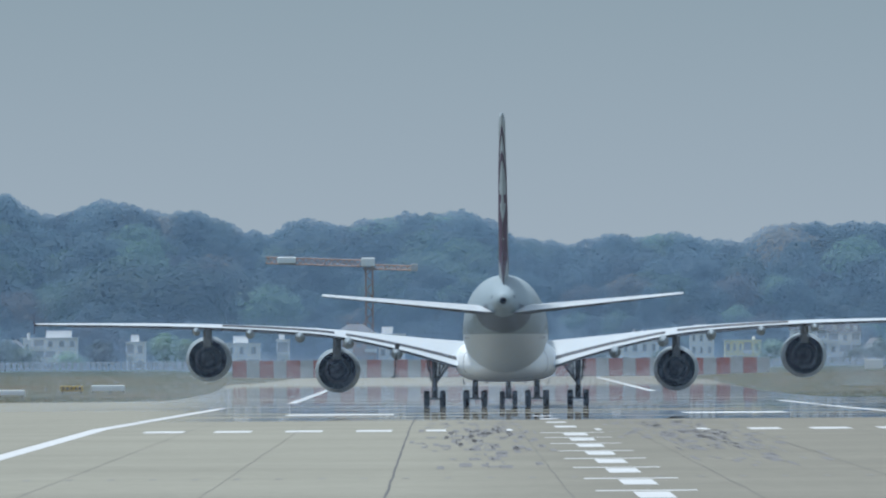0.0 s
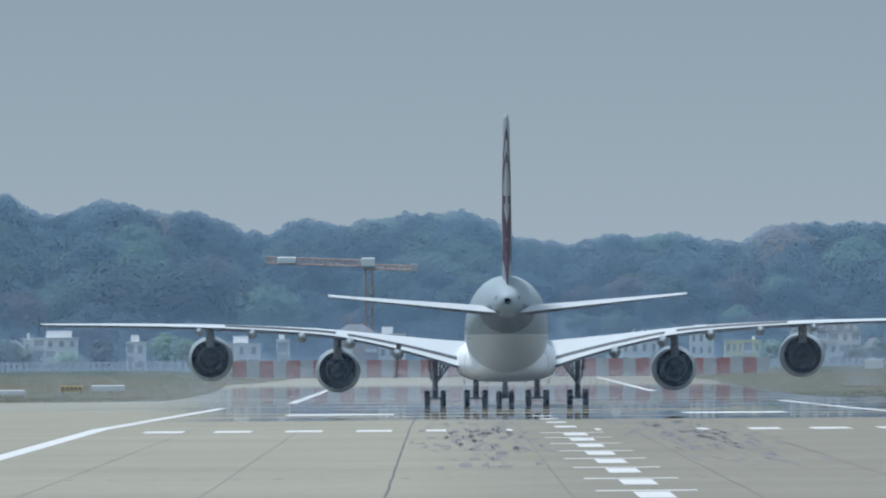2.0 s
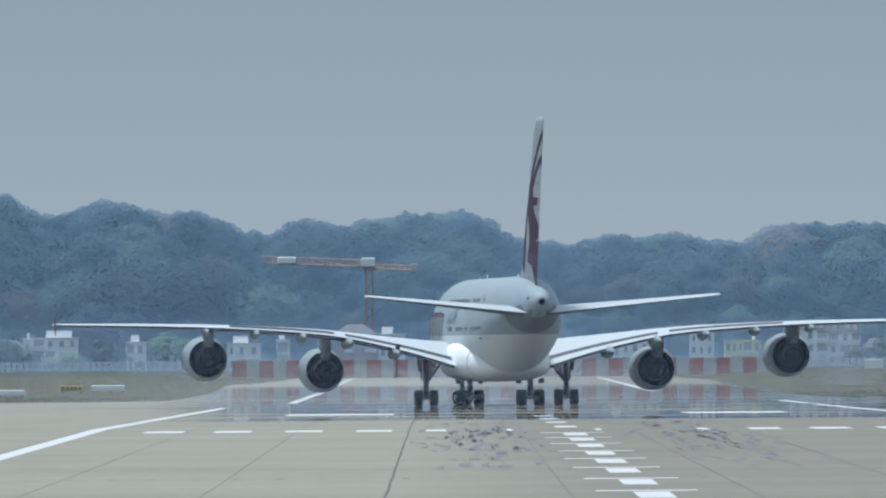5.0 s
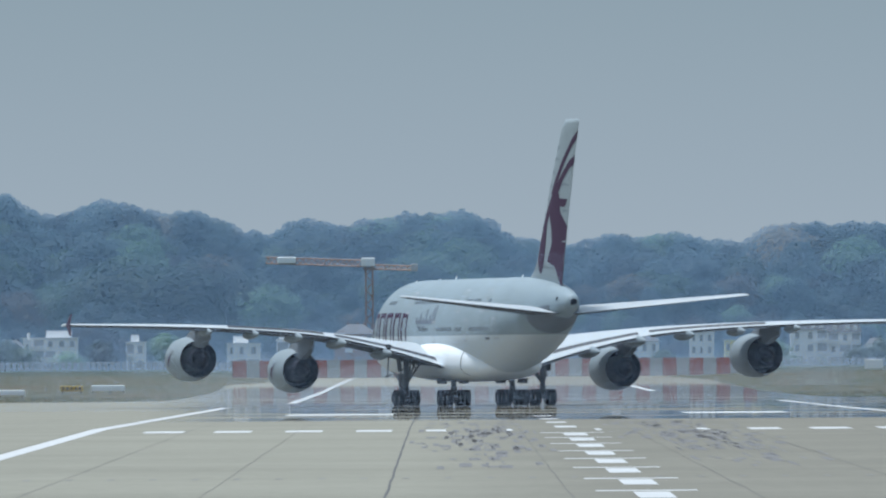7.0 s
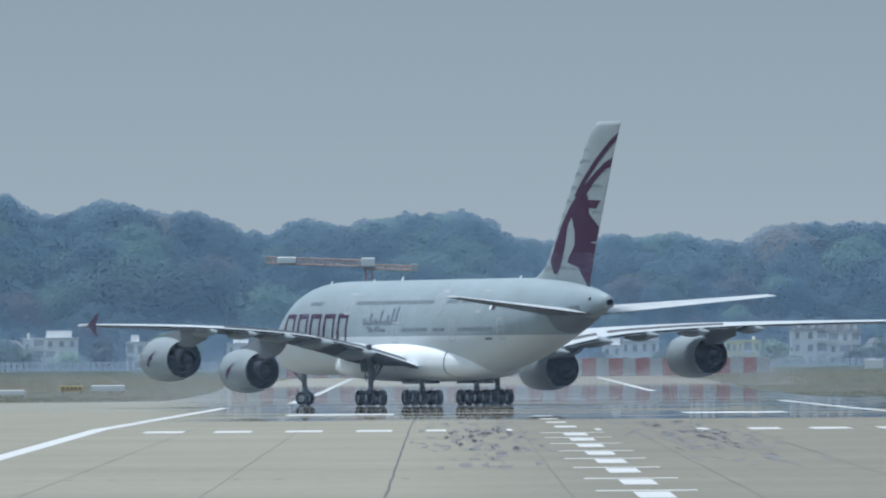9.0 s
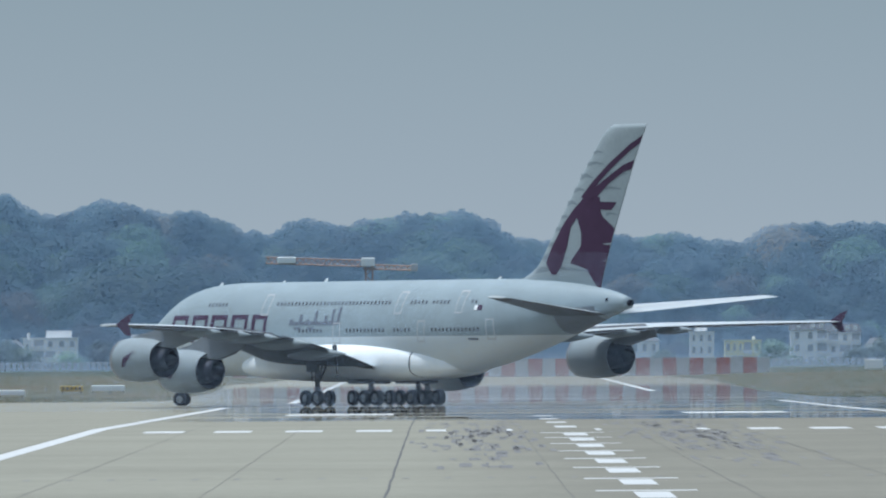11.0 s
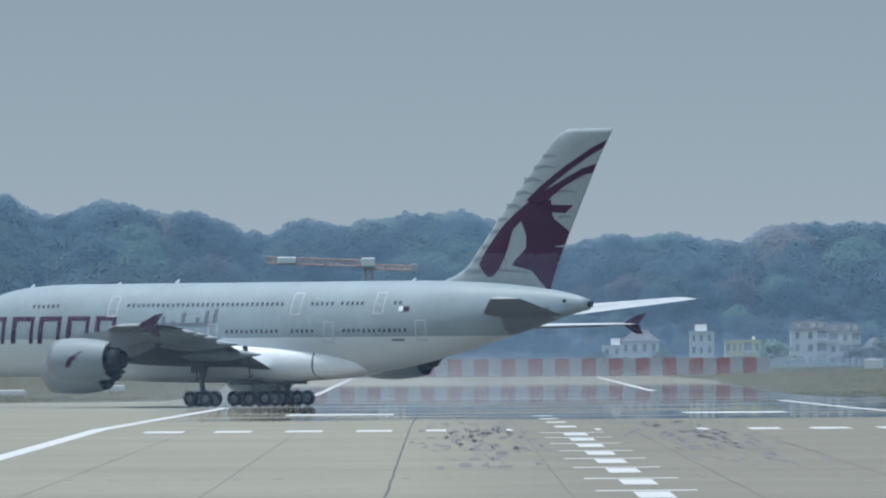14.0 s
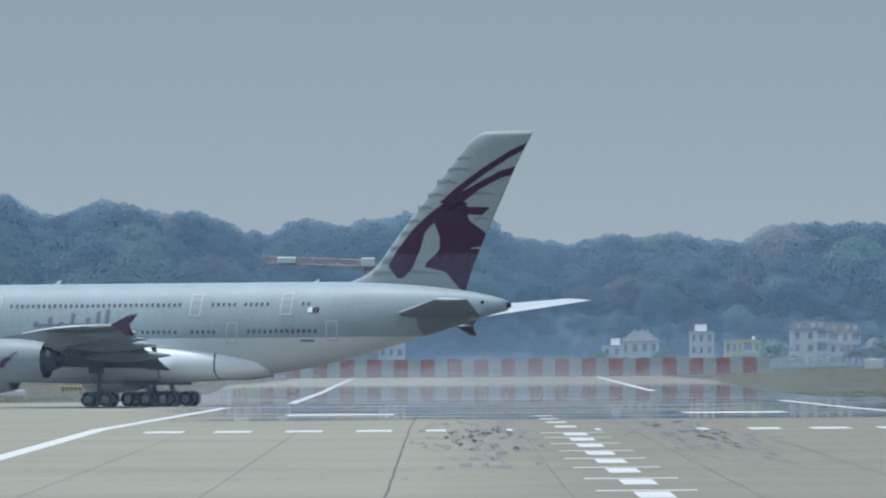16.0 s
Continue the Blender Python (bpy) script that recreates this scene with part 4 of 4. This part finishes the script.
def house(name, x, y, w, h, d, wall, label, floors, bays, kind="flat"):
    """A house with uneven bays: windows, dark loggias and balconies; flat, hipped or mansard roof."""
    rw = random.Random(int(abs(x) * 10) + floors)
    hs = tagged(new(name), label, "house", "houses below the woods")
    hs.location = (x, y, gz(x, y) - 0.1)
    bm = bmesh.new()
    box(bm, (0, 0, h / 2), (w, d, h))
    part("wall", bm, wall, hs)
    bm = bmesh.new()
    if kind == "flat":
        box(bm, (0, 0, h + 0.15), (w + 0.5, d + 0.5, 0.3))
        part("roof", bm, wall, hs, "flat roof slab")
        bm = bmesh.new()
        box(bm, (w * 0.3, 0.5, h + 0.7), (0.7, 0.7, 1.0)) if wall is M_YELLOW else box(bm, (w * rw.uniform(-0.25, 0.2), 0.5, h + 1.2), (w * rw.uniform(0.35, 0.5), d * 0.6, 1.8))
        part("roof_hatch" if wall is M_YELLOW else "roof_room", bm, M_WALL, hs, "pale set-back room on the roof")
    else:
        inset = (w * 0.36, 2.6) if kind == "hip" else (0.9, 2.2)
        a, b = w / 2 + 0.4, w / 2 - inset[0] + 0.4
        c, e = d / 2 + 0.4, (0.1 if kind == "hip" else d / 2 - 1.0)
        loft(bm, [[(-a, -c, h), (a, -c, h), (a, c, h), (-a, c, h)],
                  [(-b, -e, h + inset[1]), (b, -e, h + inset[1]), (b, e, h + inset[1]), (-b, e, h + inset[1])]])
        part("roof", bm, M_ROOF, hs, "dark slate roof")
        for q in (-0.28, 0.1, 0.34):
            bm = bmesh.new()
            if kind == "hip":
                box(bm, (w * q * 0.6, 0.8, h + 2.3), (0.5, 0.5, 1.6))
                part("chimney", bm, wall, hs)
            else:
                box(bm, (w * q, -d / 2 + 0.5, h + 1.0), (1.1, 1.2, 1.3))
                part("dormer", bm, wall, hs, "pale dormer in the mansard")
    edges = [0.0]
    for i in range(bays):
        edges.append(edges[-1] + rw.uniform(0.7, 1.4))
    edges = [-w / 2 + w * q / edges[-1] for q in edges]
    fh = h / floors
    for j in range(floors):
        for i in range(bays):
            wx, bw = (edges[i] + edges[i + 1]) / 2, edges[i + 1] - edges[i]
            open_bay = rw.random() < 0.4
            ww, wh = (bw * 0.84, fh * 0.68) if open_bay else (bw * rw.uniform(0.28, 0.45), fh * 0.5)
            bm = bmesh.new()
            box(bm, (wx, -d / 2 + 0.02, (j + 0.54) * fh), (ww, 0.12, wh))
            win = part("loggia" if open_bay else "window", bm, M_PANE, hs, "shaded loggia" if open_bay else "grey window")
            bm = bmesh.new()
            if open_bay:
                box(bm, (wx, -d / 2 - 0.6, j * fh + 0.15), (bw * 0.98, 1.3, 0.2))
                box(bm, (wx, -d / 2 - 1.2, j * fh + 0.6), (bw * 0.98, 0.1, 0.8))
                part("balcony", bm, M_WALL, win, "white balcony parapet")
            else:
                box(bm, (wx, -d / 2 - 0.1, (j + 0.54) * fh - wh / 2), (ww + 0.3, 0.3, 0.12))
                part("sill", bm, M_PALE, win)
    return hs


def sx(px, y):
    return (px - 784) * y / 22050


for px, y, w, h, wallm, fl, bays, flat, lb in (
        (88, 3200, 14.0, 8.6, M_WALL, 3, 5, "flat", "white terraced modern house with open loggias"),
        (48, 3190, 1.6, 8.0, M_WALL, 2, 1, "flat", "slim white stair tower beside the house"),
        (20, 3260, 8.0, 6.0, M_ROOF, 2, 3, "hip", "dark hipped house half hidden by trees"),
        (240, 3230, 5.0, 7.6, M_WALL, 2, 2, "flat", "narrow white house among dark trees"),
        (430, 3190, 8.5, 7.0, M_WALL, 2, 3, "flat", "low white pavilion behind the boards"),
        (500, 3190, 3.2, 8.0, M_WALL, 2, 1, "flat", "narrow white house behind the boards"),
        (628, 3236, 11.0, 9.6, M_BRICK, 2, 4, "hip", "low reddish-roofed house below the crane"),
        (692, 3238, 7.0, 9.4, M_WALL, 3, 3, "flat", "pale block of flats below the crane"),
        (1132, 3190, 9.5, 7.2, M_WALL, 2, 4, "hip", "white house with dark hipped roof and chimneys"),
        (1082, 3210, 5.0, 6.0, M_WALL, 2, 2, "flat", "small pale house behind the boards"),
        (1241, 3200, 6.2, 9.2, M_WALL, 3, 3, "flat", "tall white house with a roof room"),
        (1313, 3150, 9.2, 6.6, M_YELLOW, 2, 5, "flat", "cream-yellow house behind the boards"),
        (1430, 3200, 9.5, 9.6, M_WALL, 3, 3, "mansard", "white villa with a dark mansard and loggias"),
        (1492, 3215, 8.5, 9.0, M_WALL, 3, 3, "mansard", "white villa wing with balconies and dormers"),
        (1548, 3240, 6.0, 5.0, M_ROOF, 2, 3, "hip", "dark low house beside the villa")):
    house("house", sx(px, y), y, w, h, 8.0, wallm, lb, fl, bays, flat)


def tower_crane():
    y = 3256
    k = y / 22050
    x = sx(653, y)
    g = gz(x, y)

    def hz(py, px):
        return 3.64 + (645.3 - (py + (px - 784) * 0.00698)) * k

    cr = tagged(new("tower_crane"), "orange lattice tower crane with white counterweights", "crane")
    cr.location = (x, y, g)
    top = hz(462, 653) - g
    bm = bmesh.new()
    for a in (-0.9, 0.9):
        for b in (-0.9, 0.9):
            rod(bm, (a, b, -0.2), (a, b, top), 0.24, seg=6)
    n = int(top / 1.8)
    for i in range(n):
        z0, z1, s = i * top / n, (i + 1) * top / n, 1 if i % 2 else -1
        for q in (-0.9, 0.9):
            rod(bm, (-0.9 * s, q, z0), (0.9 * s, q, z1), 0.16, seg=5)
            rod(bm, (q, -0.9 * s, z0), (q, 0.9 * s, z1), 0.16, seg=5)
    part("mast", bm, M_CRANE, cr)
    bm = bmesh.new()
    l0, l1 = (470 - 653) * k, (735 - 653) * k
    za, zb = top + 0.2, top - 1.3
    m = 26
    for i in range(m):
        a, b = i / m, (i + 1) / m
        xa, xb = l0 + (l1 - l0) * a, l0 + (l1 - l0) * b
        ya, yb = za + (zb - za) * a, za + (zb - za) * b
        deep = 1.0 if xb < 0 else 0.45            # the rear jib is the slimmer one
        if xb > 0:
            ya, yb = ya - 0.6, yb - 0.6
        for d in (-0.6, 0.6):
            rod(bm, (xa, d, ya - 0.7), (xb, d, yb - 0.7), 0.2, seg=5)
            rod(bm, (xa, d, ya - 0.7), ((xa + xb) / 2, 0, (ya + yb) / 2 + 0.9 * deep), 0.14, seg=5)
            rod(bm, ((xa + xb) / 2, 0, (ya + yb) / 2 + 0.9 * deep), (xb, d, yb - 0.7), 0.14, seg=5)
        rod(bm, (xa, 0, ya + 0.9 * deep), (xb, 0, yb + 0.9 * deep), 0.2, seg=5)
    part("jib", bm, M_CRANE, cr)
    for px, py, w, h, lb in ((507, 461, 4.8, 1.7, "white sign panel"), (651, 464, 3.6, 2.2, "white cab"), (733, 474, 1.8, 2.0, "pale counterweight")):
        bm = bmesh.new()
        box(bm, ((px - 653) * k, -0.8, hz(py, px) - g), (w, 1.4, h))
        bmesh.ops.bevel(bm, geom=bm.edges[:], offset=0.15, segments=1, affect="EDGES")
        part("cab" if "cab" in lb else "counterweight", bm, M_WHITE if "cab" in lb or "panel" in lb else M_PALE, cr, lb)


tower_crane()


def taxi_sign(px, y, w, h, m, label, bars):
    x = sx(px, y)
    s = tagged(new("taxiway_sign"), label, "sign", "airfield signs")
    s.location = (x, y, gz(x, y))
    bm = bmesh.new()
    box(bm, (0, 0, 0.45 + h / 2), (w, 0.3, h))
    bmesh.ops.bevel(bm, geom=bm.edges[:], offset=0.05, segments=1, affect="EDGES")
    part("panel", bm, m, s)
    for i in (-0.4, 0.4):
        bm = bmesh.new()
        rod(bm, (w * i, 0, -0.05), (w * i, 0, 0.5), 0.06)
        part("leg", bm, M_STRUT, s)
    for i in range(bars):
        bm = bmesh.new()
        box(bm, (-w * 0.36 + w * 0.72 * i / max(1, bars - 1), -0.16, 0.45 + h / 2), (w * 0.08, 0.03, h * 0.55))
        part("lettering_bar", bm, M_DARK, s, "plain dark lettering bar")


taxi_sign(125, 1620, 3.0, 0.7, M_SIGN, "low yellow taxiway sign standing in grass", 5)
taxi_sign(178, 1620, 2.6, 0.75, M_WHITE, "low white marker board standing in grass", 0)
taxi_sign(206, 1625, 1.9, 0.75, M_WHITE, "low white marker board standing in grass", 0)
taxi_sign(18, 1420, 3.2, 0.6, M_WHITE, "low white marker board standing in grass", 0)
taxi_sign(1545, 2700, 4.0, 2.0, M_WHITE, "small white hut board with orange stripes", 0)


# ---- grass tufts on the verges ----
def verge_grass():
    rg = random.Random(21)
    bm = bmesh.new()
    for k in range(4500):
        left = rg.random() < 0.5
        y = rg.uniform(1215, 2900) if rg.random() < 0.6 else rg.uniform(1215, 1500)
        if left:
            x = rg.uniform(-0.0375 * y - 4, CX - 33)
        else:
            x = rg.uniform(CX + 33, 0.0375 * y + 4)
        a, b = pad_cut(y)
        if a - 0.5 < x < b + 0.5:
            continue
        z, h, w = gz(x, y), rg.uniform(0.03, 0.09), rg.uniform(0.1, 0.45)
        t = rg.uniform(-0.4, 0.4)
        v = [bm.verts.new(p) for p in ((x - w, y, z - 0.03), (x + w, y + t, z - 0.03), (x + w * 0.6, y + t + 0.2, z + h), (x - w * 0.5, y + 0.2, z + h * rg.uniform(0.6, 1.1)))]
        bm.faces.new(v)
    tagged(link("grass", bm, M_GRASS), "tufts of dry uncut grass on the verges", "grass", kind="stuff")


verge_grass()


# ---- woods on the slope ----
def tree_proto(seed, spread, leafm, h=20.0):
    rt = random.Random(seed)
    t = tagged(new("tree"), "dense broadleaf tree on the wooded slope", "tree", "trees on the slope")
    bm = bmesh.new()
    rod(bm, (0, 0, -0.5), (0.2, 0, h * 0.5), 0.5, 0.25, 7)
    lobes = []
    for k in range(11):
        a, q = rt.uniform(0, 6.28), rt.uniform(0.15, 1.0)
        zc = h * rt.uniform(0.28, 0.78)
        wide = spread * math.sin(math.pi * min(0.95, (zc / h) ** 0.9)) ** 0.6
        c = Vector((wide * q * math.cos(a), wide * q * math.sin(a), zc))
        lobes.append((c, rt.uniform(3.0, 5.2)))
        rod(bm, (0.1, 0, max(2.0, zc * 0.55)), c, 0.16, 0.05, 5)
    lobes.append((Vector((0, 0, h * 0.82)), 3.6))
    part("trunk", bm, M_BARK, t, "dark trunk with spreading limbs")
    vs, fs = [], []
    for c, r in lobes:
        for k in range(400):
            d = Vector((rt.gauss(0, 1), rt.gauss(0, 1), rt.gauss(0, 1))).normalized()
            p = c + d * r * rt.uniform(0.78, 1.04) * (1 + 0.30 * noise.noise(c * 0.3 + d * 1.6))
            n = (d + (c - Vector((0, 0, h * 0.5))).normalized() * 0.5 + Vector((rt.gauss(0, 0.16), rt.gauss(0, 0.16), rt.gauss(0, 0.16) + 0.15))).normalized()
            u = n.orthogonal().normalized()
            w = n.cross(u)
            s1, s2 = rt.uniform(0.32, 0.62), rt.uniform(0.30, 0.55)
            b = len(vs)
            vs += [p + u * s1, p + w * s2 + n * 0.1, p - (u * s1 + w * s2) * 0.7]
            fs.append((b, b + 1, b + 2))
    me = bpy.data.meshes.new("crown")
    me.from_pydata([tuple(v) for v in vs], [], fs)
    me.materials.append(leafm)
    cr = new("crown", me)
    cr.parent = t
    return t


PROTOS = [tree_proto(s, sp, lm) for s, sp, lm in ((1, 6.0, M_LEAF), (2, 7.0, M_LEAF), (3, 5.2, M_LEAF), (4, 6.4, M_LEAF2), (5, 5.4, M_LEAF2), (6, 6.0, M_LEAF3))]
SKX = [-80, 0, 40, 110, 150, 190, 240, 290, 330, 370, 410, 480, 505, 545, 590, 620, 660, 735, 795, 820, 845, 870, 930, 1000, 1040, 1090, 1140, 1190, 1280, 1340, 1375, 1400, 1470, 1568, 1650]
SKY = [345, 349, 372, 381, 365, 357, 366, 383, 377, 386, 398, 420, 402, 391, 395, 403, 392, 373, 380, 361, 375, 412, 424, 431, 428, 418, 419, 412, 422, 424, 405, 398, 395, 397, 396]


TOPS = []                                     # every tree that stands on the slope


def plant(px, y, top_py, proto, rs, used):
    x = sx(px, y)
    z = gz(x, y)
    top = 3.64 + (645.3 - top_py - (px - 784) * 0.00698) * y / 22050
    sc = min(1.6, max(0.42, (top - z) / 19.8))
    m = Matrix.Translation((x, y, min(z, top - 19.8 * sc) if top - 19.8 * sc < z else z)) @ Euler((0, 0, rs.uniform(0, 6.28))).to_matrix().to_4x4()
    if proto in used:
        o = copy_thing(proto, m)
    else:
        o = proto
        o.matrix_basis = m
        used.add(proto)
    wide = sc * rs.uniform(1.1, 1.45)
    o.scale = (wide, wide, sc)
    TOPS.append(o)


def slope_woods():
    rs = random.Random(77)
    used = set()
    px = -60
    while px < 1640:                          # skyline row
        plant(px, rs.uniform(4300, 4600), np.interp(px, SKX, SKY) + rs.uniform(-3, 5), PROTOS[rs.choice((0, 1, 2, 0, 1, 3))], rs, used)
        px += rs.uniform(22, 36)
    for y0, y1, drop0, drop1, step, kinds in ((4120, 4280, 18, 45, 44, (0, 1, 2, 3)), (3900, 4080, 50, 85, 46, (0, 1, 2, 3, 5)), (3700, 3860, 90, 135, 46, (0, 1, 2, 4, 3)), (3540, 3660, 130, 175, 48, (0, 2, 4, 1, 5)), (3400, 3500, 170, 215, 52, (0, 2, 1, 4))):
        px = -60
        while px < 1640:
            plant(px, rs.uniform(y0, y1), np.interp(px, SKX, SKY) + rs.uniform(drop0, drop1), PROTOS[rs.choice(kinds)], rs, used)
            px += step * rs.uniform(0.7, 1.3)
    for px, py in ((4, 345), (190, 355), (170, 362), (222, 362), (338, 375), (305, 380), (548, 389), (525, 394), (580, 395), (655, 390), (735, 371), (758, 376), (822, 352), (836, 356), (806, 364), (1085, 416), (1400, 396), (1440, 395), (1500, 394), (1545, 394), (1380, 405)):
        plant(px, rs.uniform(4240, 4300), py, PROTOS[rs.choice((0, 1, 2, 5))], rs, used)     # the tallest crowns on the ridge
    for px, py in ((150, 490), (205, 458), (245, 470), (330, 468), (365, 458), (400, 478), (480, 505)):
        plant(px, rs.uniform(3450, 3520), py, PROTOS[rs.choice((3, 4))], rs, used)
    for px, py in ((40, 615), (10, 600), (118, 622), (175, 600), (290, 590), (330, 600), (1060, 622), (1175, 618), (1205, 628), (1365, 600), (1400, 628), (1455, 632), (1520, 612), (1560, 598)):
        plant(px, rs.uniform(3110, 3140), py, PROTOS[rs.choice((0, 3, 4))], rs, used)
    px = -40
    while px < 1620:                          # hedge and low trees behind the houses
        plant(px, rs.uniform(3280, 3370), rs.uniform(560, 615), PROTOS[rs.choice((0, 1, 2, 0, 5))], rs, used)
        px += rs.uniform(30, 52)


slope_woods()


# ---- haze ----
def mist_bank(x0, x1, y0, y1, base, crest, cell, thick_low, thick_high, label, paint=M_HAZE, spread=None):
    """A bank of countless flakes tinted as haze; crest(x) gives its upper rim, and it thins upwards."""
    rh = np.random.RandomState(9)
    nx, nz = int((x1 - x0) / cell), int((crest(np.linspace(x0, x1, 200)).max() - base) / cell)
    gx, gzz = np.meshgrid(np.arange(nx), np.arange(nz))
    x = x0 + (gx.ravel() + rh.uniform(0.15, 0.85, nx * nz)) * cell
    z = base + (gzz.ravel() + rh.uniform(0.15, 0.85, nx * nz)) * cell
    rim = crest(x)
    keep = z < rim
    x, z, rim = x[keep], z[keep], rim[keep]
    n = len(x)
    y = rh.uniform(y0, y1, n)
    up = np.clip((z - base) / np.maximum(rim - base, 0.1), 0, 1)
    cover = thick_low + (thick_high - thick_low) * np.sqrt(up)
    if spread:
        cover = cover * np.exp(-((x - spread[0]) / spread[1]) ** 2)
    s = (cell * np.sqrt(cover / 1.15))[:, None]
    c = np.stack([x, y, z], 1)
    a = rh.uniform(0, 6.283, n)
    pts = []
    for k in range(3):
        u, w = np.cos(a + k * 2.094)[:, None], np.sin(a + k * 2.094)[:, None]
        pts.append(c + s * (u * np.array([[1, 0, 0]]) + w * np.array([[0, 0.45, 0.89]])))
    verts = np.stack(pts, 1).reshape(-1, 3)
    me = bpy.data.meshes.new("haze")
    me.vertices.add(3 * n)
    me.vertices.foreach_set("co", verts.astype(np.float32).ravel())
    me.loops.add(3 * n)
    me.loops.foreach_set("vertex_index", np.arange(3 * n, dtype=np.int32))
    me.polygons.add(n)
    me.polygons.foreach_set("loop_start", np.arange(0, 3 * n, 3, dtype=np.int32))
    me.update()
    me.validate()
    me.materials.append(paint)
    return tagged(new("haze", me), label, "haze", kind="stuff")


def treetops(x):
    """Upper rim of the woods, seen from the runway, brought to the haze's distance."""
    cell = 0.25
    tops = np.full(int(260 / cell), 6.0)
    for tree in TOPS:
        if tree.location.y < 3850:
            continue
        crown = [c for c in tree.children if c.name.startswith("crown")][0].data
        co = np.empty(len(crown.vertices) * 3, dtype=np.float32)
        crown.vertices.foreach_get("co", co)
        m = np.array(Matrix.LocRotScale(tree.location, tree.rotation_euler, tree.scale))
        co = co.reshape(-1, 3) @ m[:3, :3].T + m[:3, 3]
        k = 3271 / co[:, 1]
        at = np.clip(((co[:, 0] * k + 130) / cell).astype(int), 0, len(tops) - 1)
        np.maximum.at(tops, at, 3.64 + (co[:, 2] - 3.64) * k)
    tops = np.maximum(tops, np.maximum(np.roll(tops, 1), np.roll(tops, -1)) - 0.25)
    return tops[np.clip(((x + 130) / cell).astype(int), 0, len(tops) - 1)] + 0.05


mist_bank(-122, 122, 3266, 3276, 1.2, treetops, 0.110, 0.88, 0.84, "flakes tinted as bluish distance haze before the wooded slope")
mist_bank(-110, 110, 2960, 2985, 1.0, lambda x: 17.0 + 0 * x, 0.13, 0.66, 0.0, "flakes tinted as thin pale haze before the houses", M_VEIL)
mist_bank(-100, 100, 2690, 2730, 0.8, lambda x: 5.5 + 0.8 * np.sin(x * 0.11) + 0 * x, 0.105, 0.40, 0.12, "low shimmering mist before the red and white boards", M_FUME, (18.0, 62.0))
# added haze flakes before the aircraft, to lift its darkest tones
mist_bank(-41, 41, 985, 1000, 0.1, lambda x: 12.5 + 0 * x, 0.06, 0.105, 0.04, "very thin bluish haze over the runway", M_VEIL)


mist_bank(-42, 58, 1225, 1240, 0.06, lambda x: 3.8 + 0.5 * np.sin(x * 0.23) + 0.35 * np.sin(x * 0.61), 0.045, 0.56, 0.14, "hot whitish exhaust mist low over the runway", M_FUME, (-1.0, 29.0))


# whitish jet wash that drifts along beyond the outer engine, in the aircraft's own space
WASH = mist_bank(25.5, 37.5, -8, 2, 1.6, lambda x: 6.0 + 0.9 * np.sin(x * 0.9) + 0.4 * np.sin(x * 2.3), 0.05, 0.5, 0.06, "thin whitish jet wash beside the outer engine", M_FUME, (30.3, 2.6))


# ---- what moves ----
TAXI = ((0.0, 5.33, 1064.59, -0.65), (0.5, 5.33, 1066.38, -0.53), (1.0, 5.36, 1068.19, -0.47), (1.5, 5.37, 1070.00, -0.34), (2.0, 5.38, 1071.82, -0.07), (2.5, 5.37, 1073.63, 0.43), (3.0, 5.31, 1075.44, 1.22), (3.5, 5.25, 1077.23, 2.14), (4.0, 5.15, 1079.02, 3.18), (6.5, 3.50, 1088.45, 10.92), (7.0, 3.00, 1090.77, 13.01), (7.5, 2.35, 1093.14, 15.56), (8.0, 1.62, 1095.53, 18.23), (8.5, 0.74, 1097.92, 21.09), (9.0, -0.27, 1100.30, 24.04), (11.5, -7.09, 1110.46, 40.82), (12.0, -8.81, 1112.29, 44.22), (12.5, -10.66, 1114.07, 47.81), (13.0, -12.68, 1115.79, 51.23), (13.5, -14.82, 1117.43, 54.43), (14.0, -17.10, 1118.98, 57.29), (14.5, -19.51, 1120.44, 60.29), (15.0, -21.97, 1121.78, 62.90), (15.5, -24.55, 1123.04, 65.44), (16.0, -27.28, 1124.24, 67.79))


def taxi_at(t):
    ts = [r[0] for r in TAXI]
    return [table(ts, [r[i] for r in TAXI], t) for i in (1, 2, 3)]


def motions():
    walk(PLANE, [(t, pose(x, y, 0.03, 0, 0, a)) for t, x, y, a in TAXI])
    walk(WASH, [(t, pose(x, y, 0.03, 0, 0, a)) for t, x, y, a in TAXI])
    # steering of the nose wheels, from the way the nose takes
    steer = []
    for k in range(33):
        t = k * 0.5
        t0, t1 = max(0, t - 0.25), min(16, t + 0.25)
        (xa, ya, aa), (xb, yb, ab) = taxi_at(t0), taxi_at(t1)
        na = (xa - math.sin(radians(aa)) * 30.2, ya + math.cos(radians(aa)) * 30.2)
        nb = (xb - math.sin(radians(ab)) * 30.2, yb + math.cos(radians(ab)) * 30.2)
        way = math.degrees(math.atan2(-(nb[0] - na[0]), nb[1] - na[1]))
        steer.append((t, pose(0, st(4.82), 0, 0, 0, max(-65, min(65, way - (aa + ab) / 2)))))
    walk(NOSE_GEAR, steer)
    # rolling wheels
    step = 0.2
    for wh, r, off, lx, ly in WHEELS:
        rows, ang = [], 0.0
        for k in range(81):
            t = k * step
            rows.append((t, pose(lx, ly, r, -math.degrees(ang), 0, 0)))
            (xa, ya, aa), (xb, yb, ab) = taxi_at(t), taxi_at(min(16.0, t + step))
            da = radians(ab - aa)
            ds = math.hypot(xb - xa, yb - ya) + off * da
            ang += max(-1.4, min(1.4, ds / r))
        walk(wh, rows)


motions()
